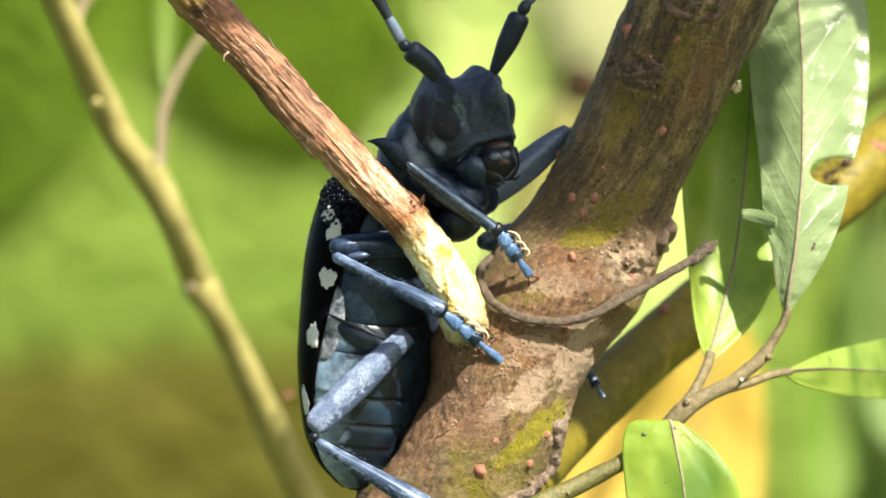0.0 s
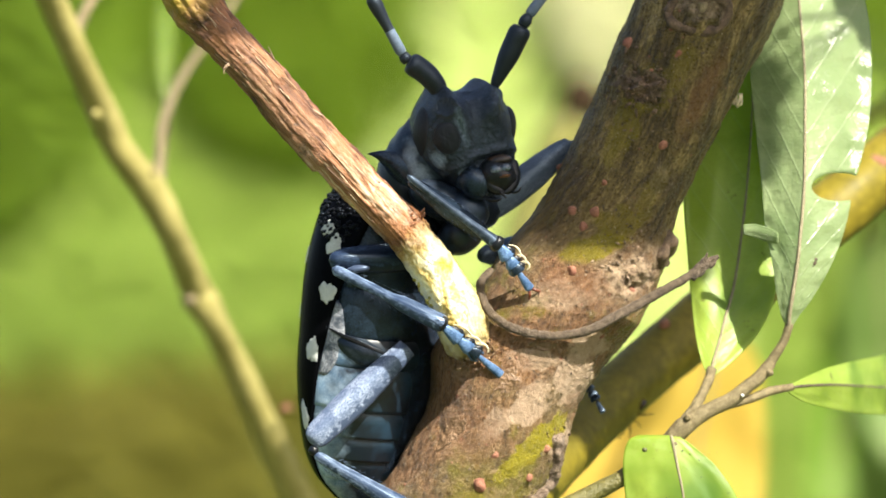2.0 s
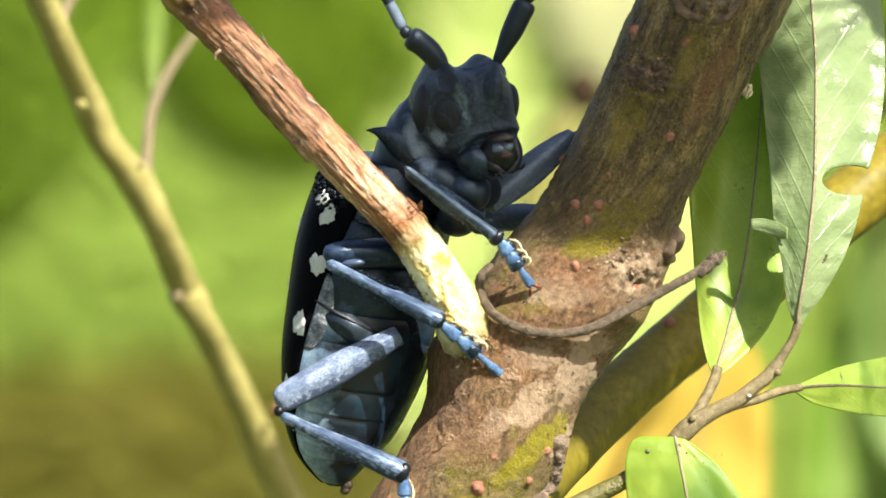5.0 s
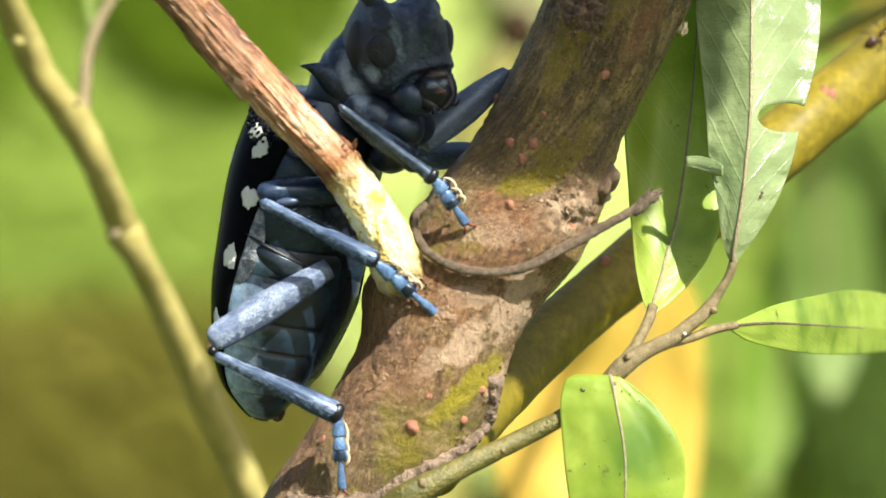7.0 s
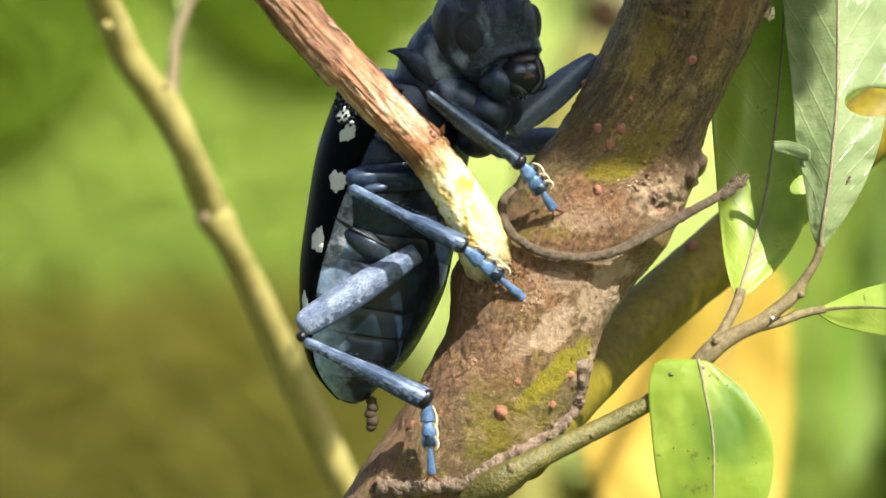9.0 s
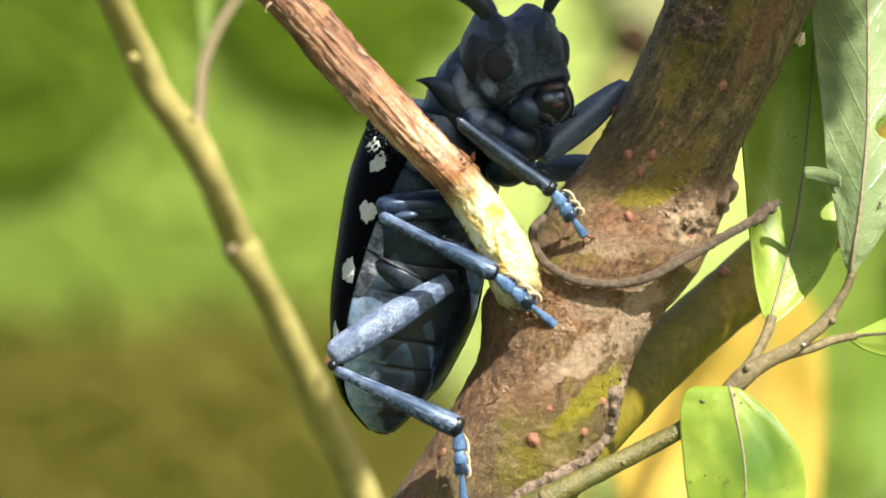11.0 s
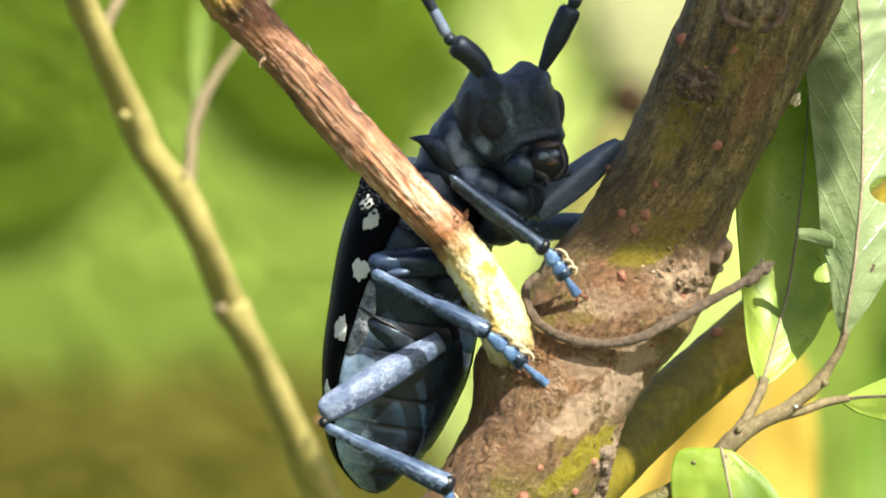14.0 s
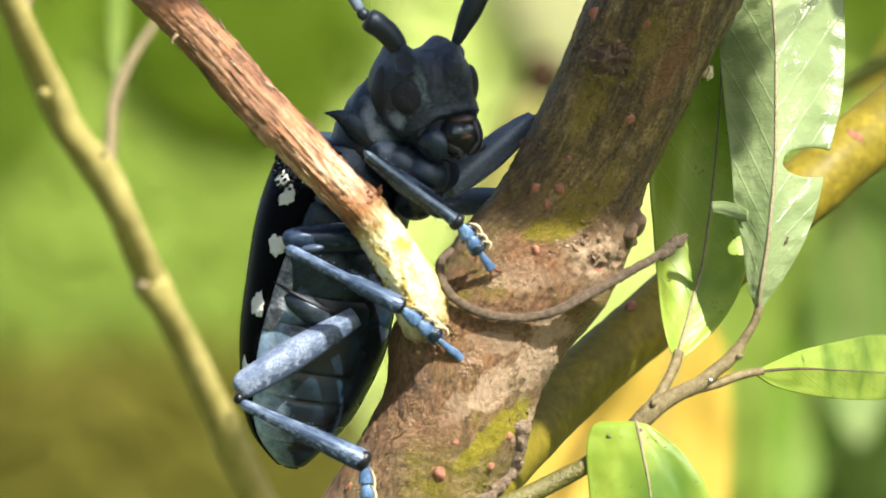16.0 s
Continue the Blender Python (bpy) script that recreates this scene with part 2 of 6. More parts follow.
def leaf_material(name, dark, light, glow, rough=0.42, vein=(0.3, 0.34, 0.12), amount=0.35, spots=0.0, crinkle=0.0, ridge=0.25):
    """Leaf skin with side veins in pairs, seen through the light."""
    m, t, p = nodes_of(name)
    uv = coords(t, "UV")
    sep = t.nodes.new("ShaderNodeSeparateXYZ")
    link(t, uv, sep.inputs[0])

    def calc(op, a, b=None, c=None):
        n = t.nodes.new("ShaderNodeMath")
        n.operation = op
        for i, x in enumerate((a, b, c)):
            if x is None:
                continue
            if isinstance(x, (int, float)):
                n.inputs[i].default_value = x
            else:
                link(t, x, n.inputs[i])
        return n.outputs[0]
    across = calc("ABSOLUTE", sep.outputs[1])
    ob = coords(t)
    wob = grain(t, ob, 300, 3)
    run = calc("MULTIPLY_ADD", across, -0.16, sep.outputs[0])
    run = calc("MULTIPLY_ADD", wob, 0.02, run)
    saw = calc("PINGPONG", calc("MULTIPLY", run, 13.0), 0.5)
    line = ramp(t, saw, [(0.0, (1, 1, 1)), (0.075, (0, 0, 0))])
    net = t.nodes.new("ShaderNodeTexVoronoi")
    net.feature = "DISTANCE_TO_EDGE"
    net.inputs["Scale"].default_value = 900
    link(t, ob, net.inputs["Vector"])
    mesh = ramp(t, net.outputs["Distance"], [(0.0, (1, 1, 1)), (0.09, (0, 0, 0))])
    f = grain(t, ob, 190, 4)
    col = blend(t, cut(t, f, 0.35, 0.65), dark, light)
    col = blend(t, cut(t, grain(t, ob, 2600, 3), 0.45, 0.75), col, tuple(x * 0.8 for x in light))
    vv = t.nodes.new("ShaderNodeMath")
    vv.operation = "MULTIPLY"
    vv.inputs[1].default_value = amount
    link(t, line, vv.inputs[0])
    col = blend(t, vv.outputs[0], col, vein)
    if spots:
        col = blend(t, cut(t, grain(t, ob, 650, 4, 0.7), 0.63, 0.70), col, (0.11, 0.10, 0.03))
        col = blend(t, cut(t, grain(t, ob, 120, 3), 0.5, 0.72), col, (0.10, 0.20, 0.02))
    link(t, col, p.inputs["Base Color"])
    p.inputs["Roughness"].default_value = rough
    hgt = blend(t, 0.3, line, mesh)
    if crinkle:
        hgt = blend(t, crinkle, hgt, grain(t, coords(t, "Object", (0.5, 1, 1)), 900, 4, 0.6))
    nrm = relief(t, hgt, ridge + 0.6 * crinkle, 1.0e-4 + 2.0e-4 * crinkle)
    link(t, nrm, p.inputs["Normal"])
    tr = t.nodes.new("ShaderNodeBsdfTranslucent")
    link(t, blend(t, 0.55, col, glow), tr.inputs["Color"])
    mx = t.nodes.new("ShaderNodeMixShader")
    mx.inputs[0].default_value = 0.42
    link(t, p.outputs[0], mx.inputs[1])
    link(t, tr.outputs[0], mx.inputs[2])
    link(t, mx.outputs[0], t.nodes["Material Output"].inputs[0])
    return m


def cuticle(name, base, dust, cover=(0.45, 0.7), rough=0.38, scale=900, fine=9000, bump=0.35, spec=0.5, sheen=0.06, stretch=(1, 1, 1), detail=6, ior=1.5, under_shade=0.0, deep=6e-5, powder_sheen=(), powder_sheen_col=((0.10, 0.155, 0.22), (0.32, 0.42, 0.52))):
    """Insect shell: blue-black, dusted with fine pale hairs; the listed pale blotches hold dust and painted-in sheen.
    """
    m, t, p = nodes_of(name)
    ob = coords(t, "Object", stretch)
    f = grain(t, ob, scale, detail, 0.7)
    p.inputs["IOR"].default_value = ior
    hair = grain(t, ob, fine, 3, 0.75)
    c = blend(t, cut(t, f, *cover), base, dust)
    c = blend(t, cut(t, hair, 0.35, 0.75), tuple(x * 0.75 for x in base), c)
    if under_shade:
        # the lower edge of a leg is darkened: shade beneath it put into the colour
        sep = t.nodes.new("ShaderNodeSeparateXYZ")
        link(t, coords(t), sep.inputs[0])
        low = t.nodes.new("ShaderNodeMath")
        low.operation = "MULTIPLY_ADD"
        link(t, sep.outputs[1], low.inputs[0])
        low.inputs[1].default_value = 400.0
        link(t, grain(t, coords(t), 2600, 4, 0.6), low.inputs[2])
        c = blend(t, ramp(t, low.outputs[0], [(0.42 - 400 * under_shade, (1, 1, 1)), (0.54 - 400 * under_shade, (0, 0, 0))]), c, tuple(x * 0.55 for x in base))
    if powder_sheen:
        fray = grain(t, ob, 700, 4, 0.6)
        dusty = blend(t, cut(t, hair, 0.3, 0.75), *powder_sheen_col)
        for a in powder_sheen:
            c = blend(t, blotch(t, ob, fray, *a, at_uv=(800, 620), soft=0.26), c, dusty)
    link(t, c, p.inputs["Base Color"])
    p.inputs["Roughness"].default_value = rough
    p.inputs["Specular IOR Level"].default_value = spec
    # bluish light of the sky put into the gloss tint
    p.inputs["Specular Tint"].default_value = (0.62, 0.80, 1.0, 1)
    p.inputs["Sheen Weight"].default_value = sheen
    p.inputs["Sheen Tint"].default_value = (0.5, 0.65, 1.0, 1)
    link(t, relief(t, blend(t, 0.4, hair, f), bump, deep), p.inputs["Normal"])
    return m


def foliage_material(name, a, b, glow):
    m, t, p = nodes_of(name)
    g = t.nodes.new("ShaderNodeNewGeometry")
    c = blend(t, g.outputs["Random Per Island"], a, b)
    link(t, c, p.inputs["Base Color"])
    p.inputs["Roughness"].default_value = 0.6
    p.inputs["Specular IOR Level"].default_value = 0.15
    tr = t.nodes.new("ShaderNodeBsdfTranslucent")
    link(t, blend(t, 0.6, c, glow), tr.inputs["Color"])
    mx = t.nodes.new("ShaderNodeMixShader")
    mx.inputs[0].default_value = 0.22
    link(t, p.outputs[0], mx.inputs[1])
    link(t, tr.outputs[0], mx.inputs[2])
    link(t, mx.outputs[0], t.nodes["Material Output"].inputs[0])
    return m


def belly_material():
    """Glossy blue-black belly with pale blue hairs; sunlit near flank and shaded middle are put into the colour."""
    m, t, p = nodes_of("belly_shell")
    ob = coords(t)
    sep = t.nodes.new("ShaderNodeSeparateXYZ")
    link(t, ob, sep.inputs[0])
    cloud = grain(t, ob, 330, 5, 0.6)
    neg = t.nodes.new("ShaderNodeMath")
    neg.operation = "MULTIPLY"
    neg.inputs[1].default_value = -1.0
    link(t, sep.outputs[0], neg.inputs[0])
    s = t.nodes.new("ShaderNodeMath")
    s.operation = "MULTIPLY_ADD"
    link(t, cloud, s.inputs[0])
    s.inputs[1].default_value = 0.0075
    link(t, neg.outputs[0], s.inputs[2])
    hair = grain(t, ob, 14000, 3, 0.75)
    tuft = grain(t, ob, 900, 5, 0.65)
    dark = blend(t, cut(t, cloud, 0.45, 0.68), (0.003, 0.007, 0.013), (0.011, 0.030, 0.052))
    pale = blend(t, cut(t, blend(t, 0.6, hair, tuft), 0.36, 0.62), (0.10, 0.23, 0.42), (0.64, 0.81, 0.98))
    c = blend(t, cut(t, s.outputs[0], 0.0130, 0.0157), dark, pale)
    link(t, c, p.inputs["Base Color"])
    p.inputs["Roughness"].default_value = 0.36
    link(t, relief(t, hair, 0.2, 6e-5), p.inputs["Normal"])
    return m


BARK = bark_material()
GNAWED = stub_material()
LENTICEL = plain("lenticel", (0.24, 0.085, 0.048), (0.44, 0.20, 0.12), 1800, 0.6, 1.0, 1.5e-4)
SCAR = plain("scar", (0.07, 0.042, 0.022), (0.26, 0.17, 0.10), 1500, 0.6, 1.0, 2e-4)
SEAM = plain("bark_seam", (0.15, 0.10, 0.065), (0.46, 0.34, 0.245), 1300, 0.55, 1.0, 4e-4)
TENDRIL = plain("tendril", (0.10, 0.07, 0.045), (0.31, 0.225, 0.15), 2200, 0.65, 1.0, 4e-4)
OLIVE_STEM = plain("olive_stem", (0.13, 0.105, 0.010), (0.24, 0.185, 0.018), 260, 0.5, 0.4, spec=0.2)
LEFT_STEM = plain("left_stem", (0.30, 0.26, 0.085), (0.42, 0.365, 0.14), 160, 0.55, 0.4, 1e-4, spec=0.2)
TWIG = plain("twig", (0.14, 0.105, 0.045), (0.32, 0.255, 0.13), 1500, 0.6, 1.0, 1.6e-4)
GREEN_TWIG = plain("green_twig", (0.085, 0.08, 0.016), (0.18, 0.15, 0.04), 700, 0.5, 1.0, 2e-4)
MIDRIB = plain("midrib", (0.27, 0.27, 0.11), (0.40, 0.37, 0.19), 1500, 0.5, 0.5)
RIB_DULL = plain("dull_rib", (0.22, 0.185, 0.10), (0.37, 0.32, 0.20), 2200, 0.55, 1.0, 1e-4)
LEAF_PALE = leaf_material("leaf_pale", (0.21, 0.285, 0.125), (0.335, 0.41, 0.205), (0.38, 0.58, 0.09), 0.29, (0.46, 0.54, 0.34), 0.16, crinkle=0.8)
LEAF_GREEN = leaf_material("leaf_green", (0.14, 0.25, 0.02), (0.20, 0.33, 0.035), (0.36, 0.58, 0.02), 0.42, (0.22, 0.33, 0.12), 0.16)
LEAF_SOFT = leaf_material("leaf_soft", (0.29, 0.40, 0.05), (0.39, 0.50, 0.09), (0.52, 0.70, 0.035), 0.42, (0.36, 0.46, 0.24), 0.16, spots=0.5)
LEAF_LIME = leaf_material("leaf_lime", (0.19, 0.30, 0.02), (0.36, 0.46, 0.065), (0.54, 0.70, 0.04), 0.45, (0.20, 0.32, 0.06), 0.05, spots=1.0, ridge=0.06)
LEAF_YELLOW = leaf_material("leaf_yellow", (0.60, 0.41, 0.06), (0.70, 0.51, 0.09), (0.8, 0.6, 0.10), 0.5, (0.8, 0.6, 0.15), 0.3)
LEAF_MID = leaf_material("leaf_mid", (0.14, 0.24, 0.05), (0.20, 0.30, 0.07), (0.30, 0.48, 0.05), 0.5)
SHELL = cuticle("shell", (0.003, 0.003, 0.004), (0.006, 0.007, 0.009), rough=0.25, bump=0.2, spec=0.3, sheen=0.0, ior=1.12)
RUGGED = cuticle("rugged_shell", (0.006, 0.006, 0.008), (0.02, 0.02, 0.024), rough=0.3, scale=2500, spec=0.5, sheen=0.0, ior=1.25)
BODY = cuticle("body_shell", (0.005, 0.009, 0.016), (0.04, 0.07, 0.115), (0.46, 0.74), rough=0.22, scale=380, bump=0.6)
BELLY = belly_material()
FLANK_LIGHT = cuticle("flank_highlight", (0.06, 0.07, 0.09), (0.72, 0.73, 0.78), (0.40, 0.62), rough=0.3, scale=1100, bump=0.6)
COXA = cuticle("coxa_shell", (0.010, 0.014, 0.020), (0.07, 0.09, 0.115), (0.45, 0.7), rough=0.25, scale=500, bump=0.4)
HIND = cuticle("hind_shin_shell", (0.03, 0.05, 0.10), (0.38, 0.48, 0.65), (0.42, 0.62), under_shade=0.0003, rough=0.28, scale=1300, stretch=(0.15, 1, 1))
# pale sheen on face and neck is painted in as blotches
HEADSHELL = cuticle("head_shell", (0.009, 0.012, 0.017), (0.056, 0.078, 0.11), (0.44, 0.72), rough=0.25, scale=650, fine=6000, bump=1.0, deep=1.5e-4, sheen=0.08, powder_sheen=((816, 204, 8, 36, -16, 0.35), (774, 262, 17, 11, 38, 0.7), (822, 288, 10, 12, 20, 0.5)))
NECK = cuticle("neck_shell", (0.007, 0.011, 0.018), (0.05, 0.075, 0.115), (0.48, 0.72), rough=0.28, scale=380, bump=0.5,
               powder_sheen=((730, 264, 14, 38, -15, 0.55), (754, 304, 14, 38, -22, 0.55)), powder_sheen_col=((0.13, 0.19, 0.26), (0.40, 0.50, 0.60)))
DARKLEG = cuticle("dark_leg_shell", (0.018, 0.026, 0.042), (0.19, 0.25, 0.34), (0.44, 0.62), under_shade=0.00018, rough=0.3, scale=1500, stretch=(0.12, 1, 1))
LEGSHELL = cuticle("leg_shell", (0.03, 0.05, 0.10), (0.36, 0.48, 0.70), (0.42, 0.62), under_shade=0.0002, rough=0.28, scale=1500, stretch=(0.12, 1, 1))
MIDTHIGH = cuticle("mid_thigh_shell", (0.010, 0.018, 0.04), (0.08, 0.13, 0.25), (0.46, 0.70), under_shade=0.0004, rough=0.24, scale=700, stretch=(0.3, 1, 1))
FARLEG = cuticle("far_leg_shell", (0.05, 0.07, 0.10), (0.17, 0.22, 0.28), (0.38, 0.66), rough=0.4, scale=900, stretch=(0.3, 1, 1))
FEMUR = cuticle("femur_shell", (0.08, 0.11, 0.19), (0.46, 0.53, 0.67), (0.38, 0.62), under_shade=0.0006, rough=0.32, scale=900, stretch=(0.6, 1, 1))
TARSUS = cuticle("tarsus_shell", (0.03, 0.07, 0.16), (0.24, 0.39, 0.65), (0.36, 0.64), rough=0.35, scale=800)
PALE_RING = cuticle("pale_ring", (0.09, 0.12, 0.17), (0.20, 0.25, 0.33), (0.3, 0.6), rough=0.5)
ANTENNA = cuticle("antenna_shell", (0.008, 0.009, 0.012), (0.035, 0.045, 0.065), (0.5, 0.75), rough=0.42, scale=500, bump=0.6)
EYE = plain("compound_eye", (0.016, 0.019, 0.025), (0.024, 0.028, 0.036), 12000, 0.5, 0.3, 1e-5, spec=0.15)
PALE_BARK = plain("pale_bark", (0.27, 0.175, 0.11), (0.44, 0.32, 0.21), 600, 0.45, 1.0, 2e-4)
RED_BARK = plain("red_bark", (0.15, 0.085, 0.04), (0.27, 0.16, 0.085), 700, 0.4, 1.0, 2e-4)
SPOT = plain("white_spot", (0.62, 0.63, 0.60), (0.80, 0.80, 0.76), 5000, 0.7, 0.6, 4e-5)
PAD = plain("tarsal_pad", (0.62, 0.52, 0.34), (0.80, 0.70, 0.50), 5000, 0.6, 0.3)
CLAW = plain("claw", (0.10, 0.025, 0.012), (0.20, 0.06, 0.03), 3000, 0.3, 0.2)
MOUTH = plain("mouth", (0.004, 0.005, 0.007), (0.014, 0.017, 0.022), 3000, 0.3, 0.3, spec=0.3)
LABRUM = plain("labrum", (0.012, 0.018, 0.026), (0.16, 0.22, 0.29), 1700, 0.16, 0.4, 1e-4, coat=0.6)
AMBER = plain("amber_fringe", (0.06, 0.022, 0.006), (0.24, 0.10, 0.03), 4000, 0.4, 0.3)
ANT_BROWN = plain("ant_shell", (0.03, 0.013, 0.008), (0.065, 0.03, 0.018), 4000, 0.25, 0.2)
FRASS = plain("frass", (0.035, 0.02, 0.008), (0.08, 0.05, 0.02), 4000, 0.6, 0.8, 1e-4)
SOIL = plain("grass_ground", (0.05, 0.07, 0.015), (0.11, 0.14, 0.03), 6, 0.9, 0.8, 0.02)


# ---- geometry helpers ----
def thing(name, where, label, category, group="", kind=""):
    e = new(name)
    e.empty_display_size = 0.002
    e.location = where
    return tagged(e, label, category, group, kind)


def origin(ob):
    p = Vector((0, 0, 0))
    while ob:
        p = p + ob.location
        ob = ob.parent
    return p


def part(name, bm, material, parent, label="", local=False):
    """One mesh under parent. Built in world places, unless local."""
    if not local and parent:
        bmesh.ops.translate(bm, verts=bm.verts, vec=-origin(parent))
    bmesh.ops.recalc_face_normals(bm, faces=bm.faces)
    me = bpy.data.meshes.new(name)
    bm.to_mesh(me)
    bm.free()
    for m in material if isinstance(material, (list, tuple)) else (material,):
        me.materials.append(m)
    me.polygons.foreach_set("use_smooth", [True] * len(me.polygons))
    ob = new(name, me)
    ob.parent = parent
    if label:
        ob["label"] = label
    return ob


def glide(rows, n):
    """Catmull-Rom through rows of equal-length tuples, n samples per step."""
    rows = [np.array(r, float) for r in rows]
    ext = [2 * rows[0] - rows[1]] + rows + [2 * rows[-1] - rows[-2]]
    out = []
    for i in range(1, len(ext) - 2):
        a, b, c, d = ext[i - 1:i + 3]
        for j in range(n):
            s = j / n
            out.append(0.5 * (2 * b + (c - a) * s + (2 * a - 5 * b + 4 * c - d) * s * s + (3 * b - a - 3 * c + d) * s ** 3))
    out.append(rows[-1])
    return out


def skin(bm, rings, us=None, close=True):
    """Joins closed rings of points into a skin, with ends closed, and lays a UV map along it."""
    uv = bm.loops.layers.uv.verify()
    vs = [[bm.verts.new(p) for p in r] for r in rings]
    n = len(rings[0])
    for i in range(len(vs) - 1):
        for j in range(n):
            k = (j + 1) % n
            f = bm.faces.new((vs[i][j], vs[i][k], vs[i + 1][k], vs[i + 1][j]))
            if us:
                r = us[1][i]
                for lp, (a, b) in zip(f.loops, ((i, j), (i, j + 1), (i + 1, j + 1), (i + 1, j))):
                    lp[uv].uv = (us[0][a], b / n * 2 * math.pi * r)
    if close:
        for ring in (vs[0], vs[-1]):
            c = bm.verts.new(sum((v.co for v in ring), Vector()) / n)
            for j in range(n):
                bm.faces.new((ring[j], ring[(j + 1) % n], c))
    return vs


def tube(bm, rows, n=12, per=6, rough=0.0, freq=900.0, shape=None, flat=1.0):
    """A round, tapered, uneven rod along rows (u, v, d, radius in mm)."""
    pts = glide(rows, per)
    places = [at(p[0], p[1], p[2]) for p in pts]
    rods(bm, places, [max(p[3], 0.01) * 1e-3 for p in pts], n, rough, freq, shape, flat)


def rods(bm, places, radii, n=12, rough=0.0, freq=900.0, shape=None, flat=1.0, flat2=1.0):
    rings, along, run = [], [], 0.0
    ref = Vector((0, 1, 0))
    for i, p in enumerate(places):
        a, b = places[max(i - 1, 0)], places[min(i + 1, len(places) - 1)]
        ax = (b - a).normalized()
        e1 = (ref - ax * ref.dot(ax))
        if e1.length < 0.05:
            e1 = Vector((1, 0, 0)) - ax * ax.x
        e1.normalize()
        e2 = ax.cross(e1)
        if i:
            run += (p - places[i - 1]).length
        along.append(run)
        ring = []
        for j in range(n):
            w = 2 * math.pi * j / n
            o = e1 * math.cos(w) * flat + e2 * math.sin(w) * flat2
            r = radii[i]
            q = p + o * r
            if rough:
                r *= 1 + rough * (noise.noise(q * freq) + 0.5 * noise.noise(q * freq * 2.7))
            if shape:
                r *= shape(along[-1], w, q)
            ring.append(p + o * r)
        rings.append(ring)
    skin(bm, rings, (along, radii))


def lump(bm, c, rx, ry, rz, turn=None, seg=14, rough=0.0, freq=2000.0):
    """A rounded lump at c (world), half-axes in mm."""
    m = Matrix.Translation(c) @ (turn.to_4x4() if turn else Matrix()) @ Matrix.Diagonal((rx * 1e-3, ry * 1e-3, rz * 1e-3, 1))
    got = bmesh.ops.create_uvsphere(bm, u_segments=seg, v_segments=max(6, seg * 2 // 3), radius=1, matrix=m)["verts"]
    if rough:
        for v in got:
            v.co = c + (v.co - c) * (1 + rough * noise.noise(v.co * freq))
    return got


def axis_turn(ax, side=Vector((0, -1, 0))):
    """Turn whose x axis runs along ax and whose z axis leans to side."""
    x = ax.normalized()
    y = side.cross(x).normalized()
    z = x.cross(y)
    return Matrix((x, y, z)).transposed()


def span(p, q, side=Vector((0, -1, 0))):
    """Pose at p with the x axis towards q."""
    return Matrix.Translation(p) @ axis_turn(q - p, side).to_4x4()


def bone(length, radii, flat=0.75, n=24, per=6, bow=0.0, rough=0.03):
    """A limb piece along x, from 0 to length (metres), with (share, radius mm) rows."""
    bm = bmesh.new()
    pts = glide([(s, r) for s, r in radii], per)
    places = [Vector((p[0] * length, 0, bow * length * 4 * p[0] * (1 - p[0]))) for p in pts]
    rods(bm, places, [max(p[1], 0.02) * 1e-3 for p in pts], n, rough, 2500, lambda run, w, q: 1 + 0.07 * math.cos(4 * w + 0.6), 1.0, flat)
    return bm


def limb(name, parent, p, q, radii, material, flat=0.75, bow=0.0, label=""):
    ob = part(name, bone((q - p).length, radii, flat, bow=bow), material, parent, label, local=True)
    ob.matrix_basis = Matrix.Translation(-origin(parent)) @ span(p, q)
    return ob


def upright(rows):
    """Leaf rows (v, left u, midrib u, right u, d) of a standing blade as rows of left, middle, right and depth."""
    return [(l, v, m, v, r, v, d) for v, l, m, r, d in rows]


HOLE = (1482, 304, 50, 25)


def blade(bm, rows, nx=24, ny=60, fold=0.25, wave=0.15, hole=None, seed=0.0):
    """A leaf blade from rows (left u, v, middle u, v, right u, v, d), base first; fold and wave in mm per mm of half width."""
    uv = bm.loops.layers.uv.verify()
    pts = glide(rows, max(2, ny // (len(rows) - 1)))
    grid, tags = [], []
    for i, (lu, lv, mu, mv, ru, rv, d) in enumerate(pts):
        line, tl = [], []
        for j in range(-nx, nx + 1):
            s = j / nx
            eu, ev = (lu, lv) if s < 0 else (ru, rv)
            u, v = mu + (eu - mu) * abs(s), mv + (ev - mv) * abs(s)
            off = math.hypot(u - mu, v - mv) * K * 1e3
            dd = d + fold * off + wave * off * noise.noise(Vector((i * 0.11 + seed, s * 2.1, seed)))
            dd += 0.03 * noise.noise(Vector((i * 0.35 + seed, s * 6, 4.0))) * min(1, off)
            line.append((u, v, dd))
            tl.append((i / len(pts), s))
        grid.append(line)
        tags.append(tl)
    vs = [[bm.verts.new(at(*q)) for q in line] for line in grid]
    for i in range(len(vs) - 1):
        for j in range(2 * nx):
            quad = (grid[i][j], grid[i][j + 1], grid[i + 1][j + 1], grid[i + 1][j])
            if hole and any(hole(q[0], q[1]) < 1 for q in quad):
                for a, b in ((i, j), (i, j + 1), (i + 1, j + 1), (i + 1, j)):
                    e = hole(grid[a][b][0], grid[a][b][1])
                    if 1 <= e < 2:
                        hu, hv = HOLE[0], HOLE[1]
                        k = 1 / math.sqrt(e)
                        vs[a][b].co = at(hu + (grid[a][b][0] - hu) * k, hv + (grid[a][b][1] - hv) * k, grid[a][b][2])
                continue
            f = bm.faces.new((vs[i][j], vs[i][j + 1], vs[i + 1][j + 1], vs[i + 1][j]))
            for lp, (a, b) in zip(f.loops, ((i, j), (i, j + 1), (i + 1, j + 1), (i + 1, j))):
                lp[uv].uv = tags[a][b]
    for v in [v for v in bm.verts if not v.link_faces]:
        bm.verts.remove(v)


